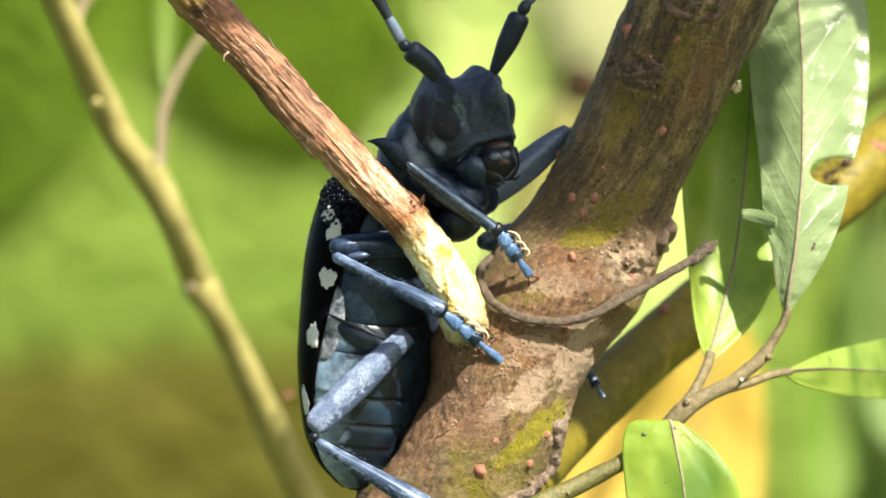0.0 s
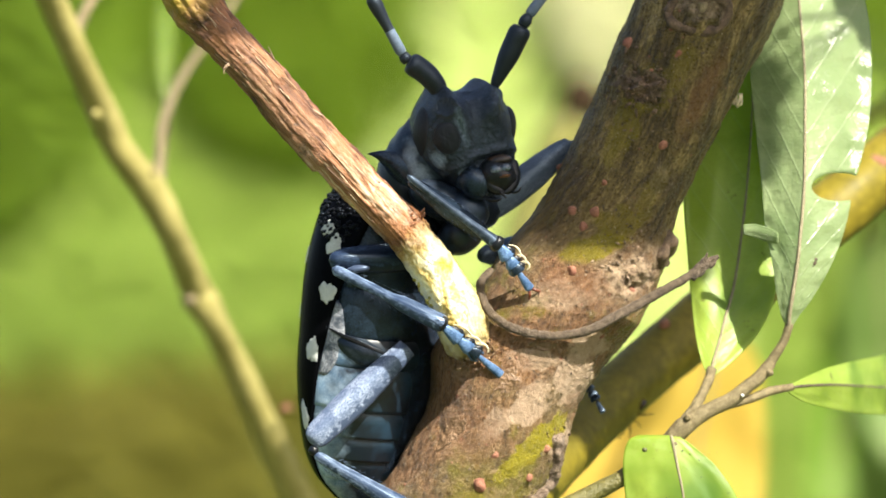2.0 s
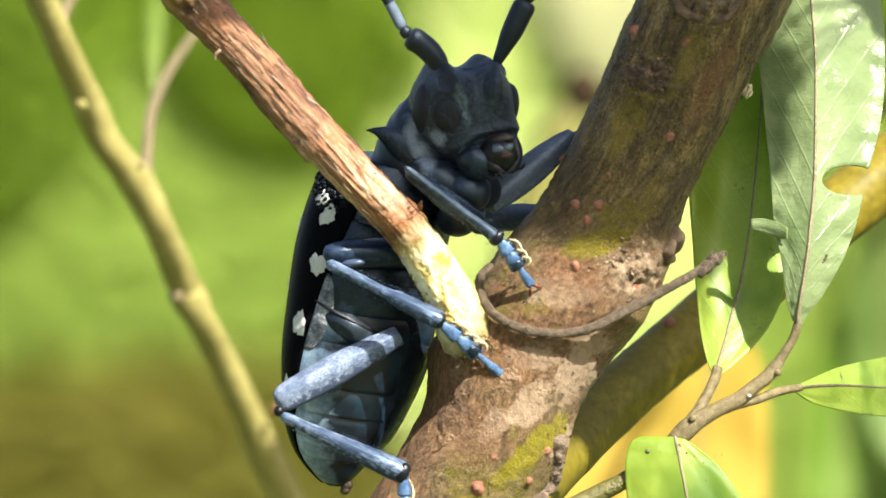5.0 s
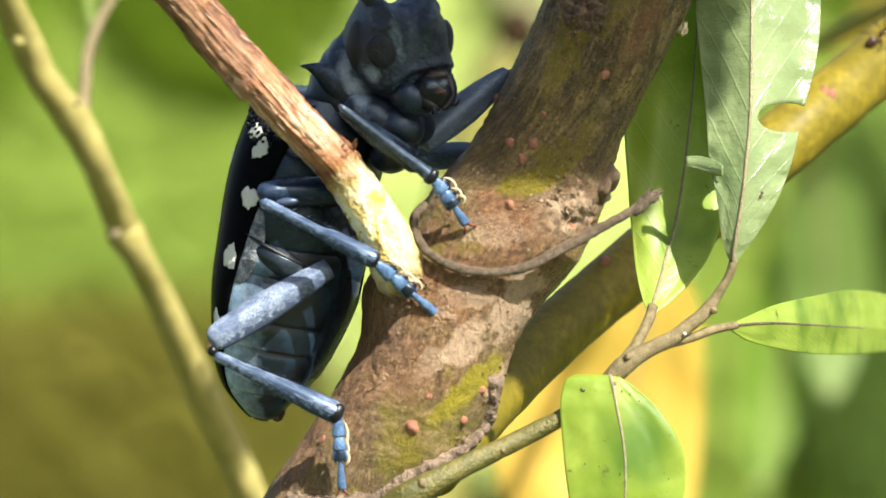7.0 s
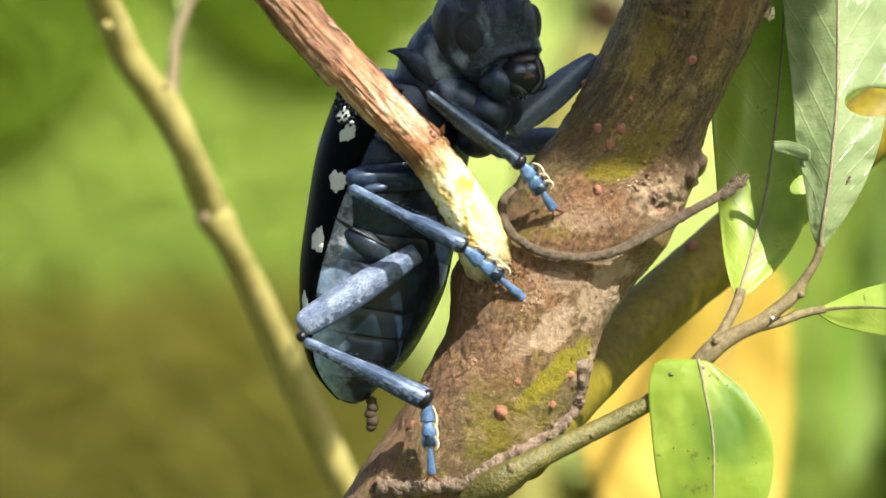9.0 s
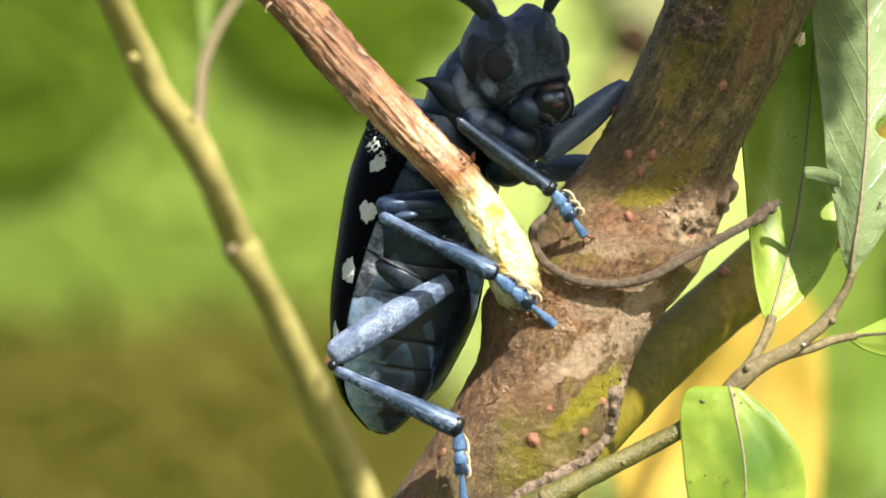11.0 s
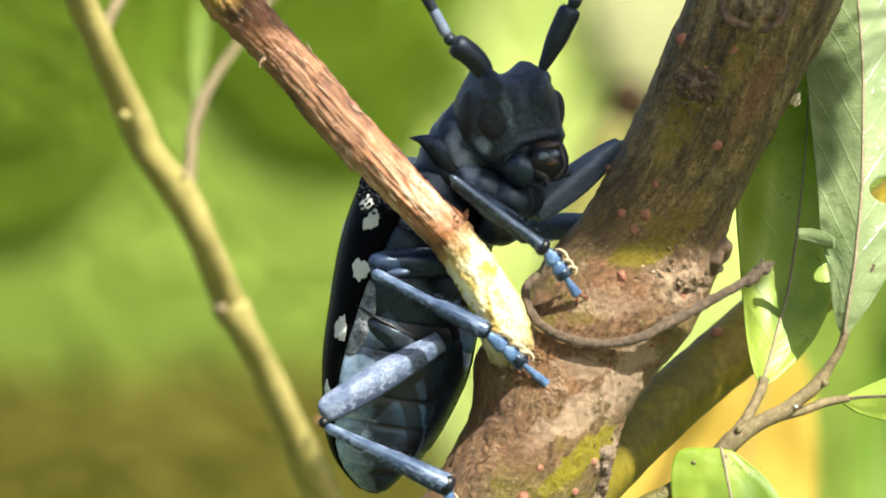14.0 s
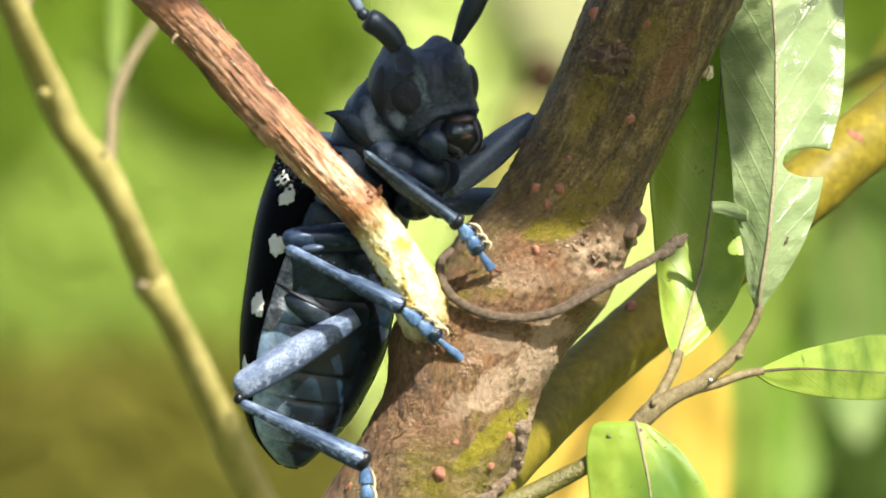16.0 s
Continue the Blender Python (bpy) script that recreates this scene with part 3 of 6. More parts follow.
def leaf(name, parent, rows, material, label="", rib=0.22, thick=0.16, rib_skin=None, **kw):
    bm = bmesh.new()
    blade(bm, rows, **kw)
    ob = part(name, bm, material, parent, label)
    sol = ob.modifiers.new("thick", "SOLIDIFY")
    sol.thickness, sol.offset = thick * 1e-3, 0.0
    if rib:
        bm = bmesh.new()
        n = len(rows)
        tube(bm, [(r[2], r[3], r[6] - 0.05, rib * (1 - 0.75 * i / n)) for i, r in enumerate(rows)], 8, 8, 0.1)
        part("midrib", bm, rib_skin or MIDRIB, ob, "dull brown midrib" if rib_skin else "pale raised midrib")
    return ob


# ---- ground and far foliage ----
bm = bmesh.new()
bmesh.ops.create_grid(bm, x_segments=60, y_segments=60, size=400)
for v in bm.verts:
    v.co.z = 0.06 * noise.noise(v.co * 0.35)
tagged(part("ground", bm, SOIL, None), "green grassy ground far below the branch", "ground", kind="structure")


def shrub(name, u, v, d, ru, rv, rd, count, size, material, label, seed):
    """Many small leaves turned to the sun, with a stem; small rd flattens the crown to fit the camera's view.
    Half-sizes on the grid as seen at depth d.
    """
    rng = random.Random(seed)
    base = at(u, v, d)
    f = 1 + d / FAR
    sx, sz, sy = ru * K * f, rv * K * f, rd * 1e-3
    t = thing(name, (base.x, base.y, 0), label, "shrub", "background shrubs", "stuff")
    verts, faces = [], []
    for _ in range(count):
        w = Vector((rng.gauss(0, 0.5), rng.gauss(0, 0.5), rng.gauss(0, 0.5)))
        if name == "hedge":
            w = Vector((rng.uniform(-1, 1), rng.uniform(-1, 1), rng.uniform(-1, 1)))
        elif w.length > 1.25:
            w *= 1.25 / w.length
        c = Vector((base.x + w.x * sx, base.y + w.y * sy, base.z + w.z * sz))
        face = TO_SUN * 2.2 + Vector((rng.uniform(-1, 1), rng.uniform(-1, 1), rng.uniform(-1, 1)))
        q = face.to_track_quat("Z", "Y").to_matrix() @ Euler((0, 0, rng.uniform(0, 6.3))).to_matrix()
        s = size * rng.uniform(0.6, 1.3)
        i = len(verts)
        for x, y, z in ((0, -1, 0), (0.42, -0.2, 0.1), (0.3, 0.5, 0.06), (0, 1.1, -0.1), (-0.3, 0.5, 0.06), (-0.42, -0.2, 0.1)):
            verts.append(c + q @ Vector((x * s, y * s, z * s)))
        faces += [(i, i + 1, i + 2, i + 3), (i, i + 3, i + 4, i + 5)]
    me = bpy.data.meshes.new("crown")
    me.from_pydata([p - t.location for p in verts], [], faces)
    me.materials.append(material)
    ob = new("crown", me)
    ob.parent = t
    tagged(ob, kind="stuff")
    bm = bmesh.new()
    top = base.z - sz * 0.2
    rods(bm, [Vector((base.x, base.y + 0.10, z)) + Vector((0.02 * math.sin(z * 5), 0.02 * math.cos(z * 4), 0)) for z in np.linspace(0, top, 12)],
         list(np.linspace(0.010, 0.004, 12)), 8, 0.2, 20)
    part("trunk", bm, GREEN_TWIG, t)
    return t


# leaf tones; sunlight and shade on the far bank are put into these colours
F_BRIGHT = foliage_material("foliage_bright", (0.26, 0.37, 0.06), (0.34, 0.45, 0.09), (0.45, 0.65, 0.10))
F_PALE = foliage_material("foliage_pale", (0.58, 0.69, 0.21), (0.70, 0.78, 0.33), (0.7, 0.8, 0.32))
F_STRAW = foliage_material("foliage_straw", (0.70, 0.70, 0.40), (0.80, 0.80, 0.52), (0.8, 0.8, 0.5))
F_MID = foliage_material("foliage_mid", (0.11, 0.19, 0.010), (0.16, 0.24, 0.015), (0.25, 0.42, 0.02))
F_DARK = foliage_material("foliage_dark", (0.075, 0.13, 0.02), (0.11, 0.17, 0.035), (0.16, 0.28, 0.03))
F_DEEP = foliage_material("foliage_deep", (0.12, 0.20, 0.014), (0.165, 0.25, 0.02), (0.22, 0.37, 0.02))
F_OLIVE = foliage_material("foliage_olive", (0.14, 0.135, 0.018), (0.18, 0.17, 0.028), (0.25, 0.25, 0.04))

BACK = 2600
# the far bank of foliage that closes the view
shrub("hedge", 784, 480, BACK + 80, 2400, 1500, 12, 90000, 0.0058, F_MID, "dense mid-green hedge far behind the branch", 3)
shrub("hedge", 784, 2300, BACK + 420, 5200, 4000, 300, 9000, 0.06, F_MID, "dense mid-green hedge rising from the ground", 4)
shrub("shrub", 215, 390, BACK + 10, 590, 225, 10, 24000, 0.005, F_BRIGHT, "bright yellow-green shrub with sunlight in its leaf colour, far out of focus", 5)
shrub("shrub", 915, 120, BACK, 250, 400, 10, 18000, 0.005, F_PALE, "pale yellow-green shrub with sunlight in its leaf colour, far out of focus", 6)
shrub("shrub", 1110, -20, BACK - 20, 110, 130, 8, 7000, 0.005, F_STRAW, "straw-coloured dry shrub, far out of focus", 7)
shrub("shrub", -90, 20, BACK - 10, 260, 300, 10, 9000, 0.005, F_DEEP, "deep green shrub with shade in its leaf colour, far out of focus", 8)
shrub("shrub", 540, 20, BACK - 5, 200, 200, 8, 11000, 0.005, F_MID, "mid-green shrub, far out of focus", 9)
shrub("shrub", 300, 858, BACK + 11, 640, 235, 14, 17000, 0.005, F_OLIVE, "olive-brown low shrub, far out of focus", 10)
shrub("shrub", 1420, 560, BACK + 10, 260, 360, 10, 18000, 0.005, F_BRIGHT, "fresh green shrub with sunlight in its leaf colour, far out of focus", 11)
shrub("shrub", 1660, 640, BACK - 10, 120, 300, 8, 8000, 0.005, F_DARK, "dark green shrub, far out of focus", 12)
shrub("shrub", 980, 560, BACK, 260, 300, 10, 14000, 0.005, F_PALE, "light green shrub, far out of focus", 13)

# ---- main branch ----
LIMB = [(300, 1310, 2.5, 3.6), (470, 1180, 1.6, 3.4), (610, 1075, 0.9, 3.7), (716, 962, 0.4, 4.8), (812, 856, 0.1, 5.75), (869, 757, 0.0, 5.85), (902, 650, 0.0, 5.92), (955, 560, 0.0, 6.0),
        (1010, 480, 0.0, 6.1), (1060, 395, 0.0, 5.5), (1106, 290, 0.0, 5.05), (1152, 190, 0.0, 5.1), (1198, 90, 0.0, 5.3),
        (1243, 0, 0.2, 5.6), (1292, -110, 0.5, 5.4), (1345, -240, 0.8, 5.2)]
LIMB_FINE = glide(LIMB, 12)


def on_limb(u, v, sink=0.0):
    """The point on the branch's near face over the grid point, and how steep the face is there."""
    best = min(LIMB_FINE, key=lambda p: (p[0] - u) ** 2 + (p[1] - v) ** 2)
    off = math.hypot(best[0] - u, best[1] - v) * K * 1e3
    r = best[3]
    d = best[2] - math.sqrt(max(r * r - off * off, 0.05))
    return at(u, v, d + sink), d


def limb_shape(run, w, q):
    # broad swellings, ridges and pits in the bark
    k = 1 + 0.035 * noise.noise(q * 160) + 0.026 * noise.noise(q * 420) + 0.020 * noise.noise(q * 1000)
    k += 0.013 * noise.noise(q * 2300) + 0.006 * noise.noise(q * 4600)
    # long fissures in the old bark of the upper length, fading out below the knot
    old = min(1.0, max(0.0, (q.z - HIGH) * 1e3 / 4.0))
    if old > 0:
        along, over = q.x * 0.434 + q.z * 0.90, q.x * 0.90 - q.z * 0.434
        k += old * (0.020 * noise.noise(Vector((along * 330, over * 1300, q.y * 1300))) + 0.014 * noise.noise(Vector((along * 800, over * 2600, q.y * 2600))))
    for u, v, rad, h in ((1150, 430, 34, 0.05), (1110, 470, 70, 0.05), (1140, 130, 45, 0.07), (1230, 20, 50, 0.07), (1000, 790, 36, 0.03),
                         (1095, 540, 40, 0.05), (860, 600, 60, 0.05), (798, 604, 52, 0.15)):
        c = at(u, v, -3)
        g = ((q.x - c.x) ** 2 + (q.z - c.z) ** 2) / (rad * K) ** 2
        if g < 6 and q.y < 0.003:
            k += h * math.exp(-g)
    # crumbly callus
    for u, v, rad, amp in ((1122, 455, 52, 1.0), (1138, 132, 40, 1.7), (1238, 0, 40, 1.2)):
        c = at(u, v, -5)
        g = ((q.x - c.x) ** 2 + (q.z - c.z) ** 2) / (rad * K) ** 2
        if g < 4 and q.y < 0.002:
            k += amp * math.exp(-g * g) * (0.07 * noise.noise(q * 900) + 0.05 * noise.noise(q * 1900) + 0.03 * abs(noise.noise(q * 3600)))
    return k


branch = thing("tree_branch", at(784, 900, 0), "brown and olive knotty tree branch with moss and warts", "branch")
bm = bmesh.new()
tube(bm, LIMB, 220, 36, shape=limb_shape)
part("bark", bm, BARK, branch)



def draped(u, v, lift=0.02):
    """A place on the uneven near face of the branch, lifted by mm."""
    best = min(LIMB_FINE, key=lambda p: (p[0] - u) ** 2 + (p[1] - v) ** 2)
    c = at(best[0], best[1], best[2])
    q, d = on_limb(u, v)
    o = q - c
    k = limb_shape(0, 0, q)
    return c + o * (k + lift / best[3])


def patch(name, u, v, ru, rv, turn, seed, mt, label):
    """A ragged thin crust on the bark."""
    r = random.Random(seed)
    ph = [r.uniform(0, 6.3) for _ in range(5)]
    bm = bmesh.new()
    n, rings = 56, []
    for share in np.linspace(0.12, 1.0, 9):
        ring = []
        for k in range(n):
            a = 2 * math.pi * k / n
            s = share * (1 + 0.22 * math.sin(2 * a + ph[0]) + 0.16 * math.sin(3 * a + ph[1]) + 0.13 * math.sin(5 * a + ph[2]) + 0.10 * math.sin(9 * a + ph[3]) + 0.08 * math.sin(17 * a + ph[4]))
            x, y = ru * s * math.cos(a), rv * s * math.sin(a)
            w = radians(turn)
            uu, vv = u + x * math.cos(w) - y * math.sin(w), v + x * math.sin(w) + y * math.cos(w)
            ring.append(draped(uu, vv, -0.1 if share > 0.99 else 0.03 + 0.05 * noise.noise(Vector((uu * 0.12, vv * 0.12, seed)))))
        rings.append(ring)
    skin(bm, rings)
    part(name, bm, mt, branch, label)


for args in ((1150, 440, 22, 30, 10, 16, SCAR), (1135, 132, 40, 26, 20, 17, SCAR), (985, 590, 40, 14, 0, 18, RED_BARK), (900, 650, 30, 16, -40, 19, RED_BARK), (800, 740, 30, 18, -60, 21, RED_BARK)):
    patch("bark_patch", *args, "smooth weathered bark patch")

rng = random.Random(4)
WARTS = [(1112, 55, 0.75), (1195, 72, 0.7), (1170, 233, 0.55), (1215, 248, 0.45), (1013, 352, 0.6), (1050, 350, 0.55), (1030, 378, 0.5), (1012, 455, 0.6),
         (1060, 566, 0.62), (1110, 485, 0.75), (875, 778, 0.6), (850, 833, 0.7), (965, 770, 0.5), (815, 678, 0.5), (990, 275, 0.5), (1103, 540, 0.4),
         (935, 820, 0.5), (960, 850, 0.6), (1068, 300, 0.35), (700, 858, 0.55), (990, 610, 0.3), (905, 700, 0.3)]
for u, v, r in WARTS:
    c, d = on_limb(u, v, 0.12)
    bm = bmesh.new()
    lump(bm, c, r * 0.72, r * 0.5, r * 0.8, seg=16, rough=0.5, freq=1900)
    part("lenticel", bm, LENTICEL, branch, "pinkish brown wart")


def flakes(n, region, size, material, name, label, seed, sink=0.05):
    """Small loose crumbs and scales of bark on the branch, one part."""
    r = random.Random(seed)
    bm = bmesh.new()
    for _ in range(n):
        u, v = region(r)
        c, d = on_limb(u, v, sink)
        if d > -0.6:
            continue
        c = draped(u, v, -sink)
        s = size * r.uniform(0.4, 1.4)
        m = Matrix.Translation(c) @ Euler((r.uniform(0, 6), r.uniform(0, 6), r.uniform(0, 6))).to_matrix().to_4x4() @ Matrix.Diagonal(
            (s * 1e-3, s * 0.4e-3, s * r.uniform(0.3, 1.8) * 1e-3, 1))
        bmesh.ops.create_icosphere(bm, subdivisions=1, radius=1, matrix=m)
    tagged(part(name, bm, material, branch, label), kind="stuff")


def along_limb(r):
    p = r.choice(LIMB_FINE)
    return p[0] + r.uniform(-1, 1) * p[3] / K / 1e3, p[1] + r.uniform(-12, 12)


flakes(420, along_limb, 0.13, TENDRIL, "crumb_layer", "grey-brown crumbs of bark", 1)
flakes(200, along_limb, 0.12, LENTICEL, "scale_layer", "reddish bark scales", 2)
flakes(80, lambda r: (r.gauss(1125, 32), r.gauss(448, 34)), 0.2, SCAR, "callus", "rough dark callus crumbs", 3, 0.05)
flakes(60, lambda r: (r.gauss(1105, 32), r.gauss(462, 28)), 0.18, PALE_BARK, "callus", "rough pale callus crumbs", 13, 0.03)
flakes(130, lambda r: (r.gauss(1138, 30), r.gauss(132, 26)), 0.26, SCAR, "callus", "rough dark callus crumbs", 5, 0.1)
flakes(30, lambda r: (r.gauss(1140, 22), r.gauss(134, 18)), 0.15, RED_BARK, "callus", "reddish callus crumbs", 15, 0.05)
flakes(110, lambda r: (r.gauss(1000, 60), r.gauss(470, 30)), 0.08, PALE_BARK, "scale_layer", "pale shiny bark specks", 6)

flakes(80, lambda r: (r.gauss(845, 20), r.gauss(606, 20)), 0.15, RED_BARK, "collar", "rough brown collar where the twig was gnawed", 8, -0.2)
flakes(30, lambda r: (r.gauss(850, 18), r.gauss(600, 20)), 0.12, PALE_BARK, "collar", "pale torn edge of the gnawed twig", 9, -0.3)
flakes(170, lambda r: (r.gauss(900, 60), r.gauss(730, 80)), 0.06, PALE_BARK, "scale_layer", "tiny shiny bark specks", 16, 0.0)
# leaf scar at the top, a ring of folded bark
bm = bmesh.new()
ring = [(1178, 0), (1190, 18), (1215, 30), (1245, 32), (1272, 22), (1285, 0), (1278, -22), (1240, -36), (1200, -30), (1178, 0)]
tube(bm, [(u, v, on_limb(u, v)[1] + 0.05, 0.42 + 0.12 * math.sin(u)) for u, v in ring], 10, 8, 0.3, 1500)
part("bud_scar", bm, SCAR, branch, "dark folded bud scar")
bm = bmesh.new()
for u, v in ((1222, -4), (1242, -10), (1232, 8), (1252, 4)):
    lump(bm, on_limb(u, v, 0.1)[0], 0.7, 0.5, 0.6, rough=0.4)
part("bud_scar", bm, TWIG, branch, "pale core of a bud scar")
# dark rough seam low on the branch and the knob on its edge
for k, (u, v, ru, tn) in enumerate(((982, 772, 36, -80), (962, 826, 34, -66), (915, 872, 36, -32), (862, 900, 36, -32), (815, 926, 30, -32), (762, 948, 34, -20), (690, 958, 36, -6))):
    patch("bark_seam", u, v, ru, 9, tn, 40 + k, SCAR, "rough dark bark seam")
    patch("bark_seam", u - 6, v - 10, ru * 0.8, 6, tn + 5, 60 + k, PALE_BARK, "pale torn edge of the bark seam")
bm = bmesh.new()
lump(bm, at(1172, 404, -1.4), 1.15, 1.3, 1.3, seg=30, rough=0.45, freq=900)
lump(bm, at(1160, 424, -2.2), 1.2, 1.2, 1.2, seg=24, rough=0.5, freq=900)
part("knob", bm, SCAR, branch, "dark knob on the edge of the branch")
bm = bmesh.new()
for k in range(7):
    tube(bm, [(1292 + 3 * k, 160 + rng.uniform(-6, 6), -0.5, 0.14), (1298 + 4 * k * rng.random(), 148 + rng.uniform(-6, 14), -0.8, 0.12),
              (1300 + rng.uniform(-6, 14), 142 + rng.uniform(-4, 14), -1.0, 0.05)], 6, 3, 0.2)
part("fibre_tuft", bm, PAD, branch, "tiny straw-coloured fibre tuft")

bm = bmesh.new()
tube(bm, [(440, 1202, 1.7, 3.3), (330, 1290, 2.4, 4.4), (300, 1900, 6, 6.6), (420, 4300, 30, 9), (260, 10000, 55, 11), (150, 20000, 70, 13), (110, 26700, 75, 16)], 28, 14, 0.08, 120)
part("lower_limb", bm, BARK, branch, "lower part of the limb down to the ground")
bm = bmesh.new()
tube(bm, [(1330, -200, 0.8, 5.1), (1420, -400, 3, 4.9), (1650, -900, 14, 4.5), (2000, -1650, 34, 4.0), (2350, -2400, 60, 3.2), (2750, -3300, 95, 2.0)], 24, 12, 0.08, 200)
part("upper_limb", bm, BARK, branch, "upper part of the limb")

# rolled rough edge of the bark, low on the branch
bm = bmesh.new()
edge_line = [(986, 745), (984, 790), (970, 832), (938, 868), (880, 900), (830, 928), (795, 950), (715, 962), (640, 960)]
rods(bm, [draped(p[0], p[1], -0.1) for p in glide(edge_line, 14)], [0.00066] * (14 * (len(edge_line) - 1) + 1), 18, 0.45, 1900)
part("bark_seam", bm, SEAM, branch, "rolled rough grey-brown edge of the bark")
flakes(160, lambda r: (lambda p: (p[0] + r.gauss(0, 9), p[1] + r.gauss(0, 9)))(edge_line[r.randrange(len(edge_line))]), 0.13, SCAR, "scale_layer", "dark crumbs along the seam", 31, -0.1)

# second stem that forks off behind
stem = thing("side_stem", at(960, 850, 3), "thick smooth olive-yellow stem forking behind the branch", "stem")
bm = bmesh.new()
tube(bm, [(880, 900, 4.0, 2.6), (962, 806, 14.0, 2.6), (1040, 724, 22, 2.6), (1130, 640, 29, 2.6), (1240, 545, 35, 2.65), (1390, 420, 42, 2.75), (1530, 300, 48, 2.8),
          (1660, 190, 56, 2.8), (1800, 70, 64, 2.7), (2300, -460, 95, 2.2), (2700, -1000, 120, 1.4)], 28, 12, 0.05, 260)
part("bark", bm, OLIVE_STEM, stem)
for u, v, d, r in ((1175, 550, 30.2, 0.5), (1548, 270, 46.5, 1.0), (1200, 632, 31.0, 0.35)):
    bm = bmesh.new()
    lump(bm, at(u, v, d), r, r * 0.5, r, rough=0.3)
    part("lenticel", bm, LENTICEL, stem, "pinkish wart")

# ---- gnawed twig in front of the beetle ----
stub = thing("gnawed_twig", at(850, 600, -4), "gnawed twig with brown shredded bark and bare yellow wood", "twig")


def torn_step(run, w):
    """Bark shell standing proud past the tear, most on the lower side."""
    low = max(0.0, math.sin(w))
    return (0.13 * low * math.exp(-((run - 0.0275) / 0.007) ** 2) if run > 0.0258 else -0.07 * low)


STUB = [(884, 650, 1.2, 1.5), (846, 602, -2.6, 2.05), (822, 560, -4.7, 2.05), (800, 508, -5.5, 1.95), (768, 454, -6.2, 1.8), (722, 392, -6.8, 1.72), (674, 344, -7.2, 1.72), (620, 288, -7.6, 1.72), (530, 192, -8.0, 1.72),
        (461, 112, -8.4, 1.7), (412, 62, -8.6, 1.75), (370, 16, -8.7, 1.9), (345, -14, -8.9, 2.1), (315, -55, -9.1, 1.9), (250, -150, -9.6, 1.8), (60, -430, -11, 1.5), (-160, -800, -14, 0.9)]
bm = bmesh.new()
tube(bm, STUB, 110, 22, shape=lambda run, w, q: 1 + 0.05 * noise.noise(q * 380) + 0.035 * noise.noise(q * 1400) + (torn_step(run, w) + 0.09 * noise.noise(Vector((run * 200, 4.5 * math.cos(w), 4.5 * math.sin(w)))) + 0.055 * noise.noise(Vector((run * 420, 9 * math.cos(w), 9 * math.sin(w)))) + 0.05 * noise.noise(q * 1500) + 0.03 * noise.noise(q * 3000) if run > 0.0165 else 0.05 * noise.noise(q * 800) + 0.055 * noise.noise(q * 2000) + 0.035 * noise.noise(q * 4200)))
part("wood", bm, GNAWED, stub)
for rows in (((486, 92, -8.6, 0.08), (482, 78, -8.6, 0.07), (474, 60, -8.6, 0.02)), ((534, 161, -8.2, 0.12), (548, 170, -8.6, 0.17), (561, 178, -8.8, 0.14), (572, 184, -8.9, 0.03)),
             ((405, 92, -9.8, 0.15), (397, 100, -9.9, 0.12), (396, 110, -9.9, 0.04)), ((470, 70, -8.6, 0.12), (482, 82, -8.4, 0.12), (488, 110, -8.2, 0.1)),
             ((560, 275, -8.0, 0.2), (550, 262, -8.3, 0.16), (543, 268, -8.4, 0.05)), ((430, 40, -8.6, 0.2), (452, 50, -8.4, 0.12), (462, 62, -8.2, 0.05))):
    bm = bmesh.new()
    tube(bm, rows, 6, 5, 0.3)
    part("bark_shred", bm, PALE_BARK, stub, "loose pale bark shred")
r6 = random.Random(12)
STUB_FINE = glide(STUB, 10)
for kind_of, mt, many, thin in (("tan", plain("tan_fibre", (0.45, 0.30, 0.18), (0.66, 0.52, 0.36), 3000, 0.6), 40, 0.04), ("dark", plain("dark_fibre", (0.10, 0.05, 0.025), (0.22, 0.12, 0.06), 3000, 0.6), 34, 0.035)):
    bm = bmesh.new()
    for _ in range(many):
        i0 = int(56 + r6.random() * 58)
        w = r6.uniform(-0.97, 0.97)
        pts = []
        slip = r6.uniform(-0.02, 0.02)
        lift = r6.uniform(-0.05, 0.04)
        for k in range(r6.randint(3, 9)):
            p = STUB_FINE[min(i0 + k, len(STUB_FINE) - 1)]
            off = max(-0.99, min(0.99, w + slip * k)) * p[3]
            dd = p[2] - math.sqrt(max(p[3] ** 2 - off * off, 0.01))
            pts.append(at(p[0] + off / K / 1e3 * 0.72, p[1] - off / K / 1e3 * 0.69, dd + lift))
        rods(bm, pts, [thin * 1e-3 * (0.4 if k in (0, len(pts) - 1) else r6.uniform(0.8, 1.5)) for k in range(len(pts))], 5)
    tagged(part("fibre_layer", bm, mt, stub, "torn " + kind_of + " bark fibres"), kind="stuff")
bm = bmesh.new()
for _ in range(70):
    u, v = r6.gauss(742, 14), r6.gauss(480, 32)
    u = 700 + (v - 400) * 0.52 + r6.uniform(-2, 14)
    lump(bm, at(u, v, -6.2 + r6.uniform(-.6, .4)), r6.uniform(0.1, 0.32), 0.2, r6.uniform(0.1, 0.3), seg=7, rough=0.4)
WET = plain("wet_wood", (0.40, 0.34, 0.05), (0.70, 0.62, 0.20), 2500, 0.25, 0.5, coat=0.3)
part("shred_layer", bm, WET, stub, "wet yellow chewed wood shreds")
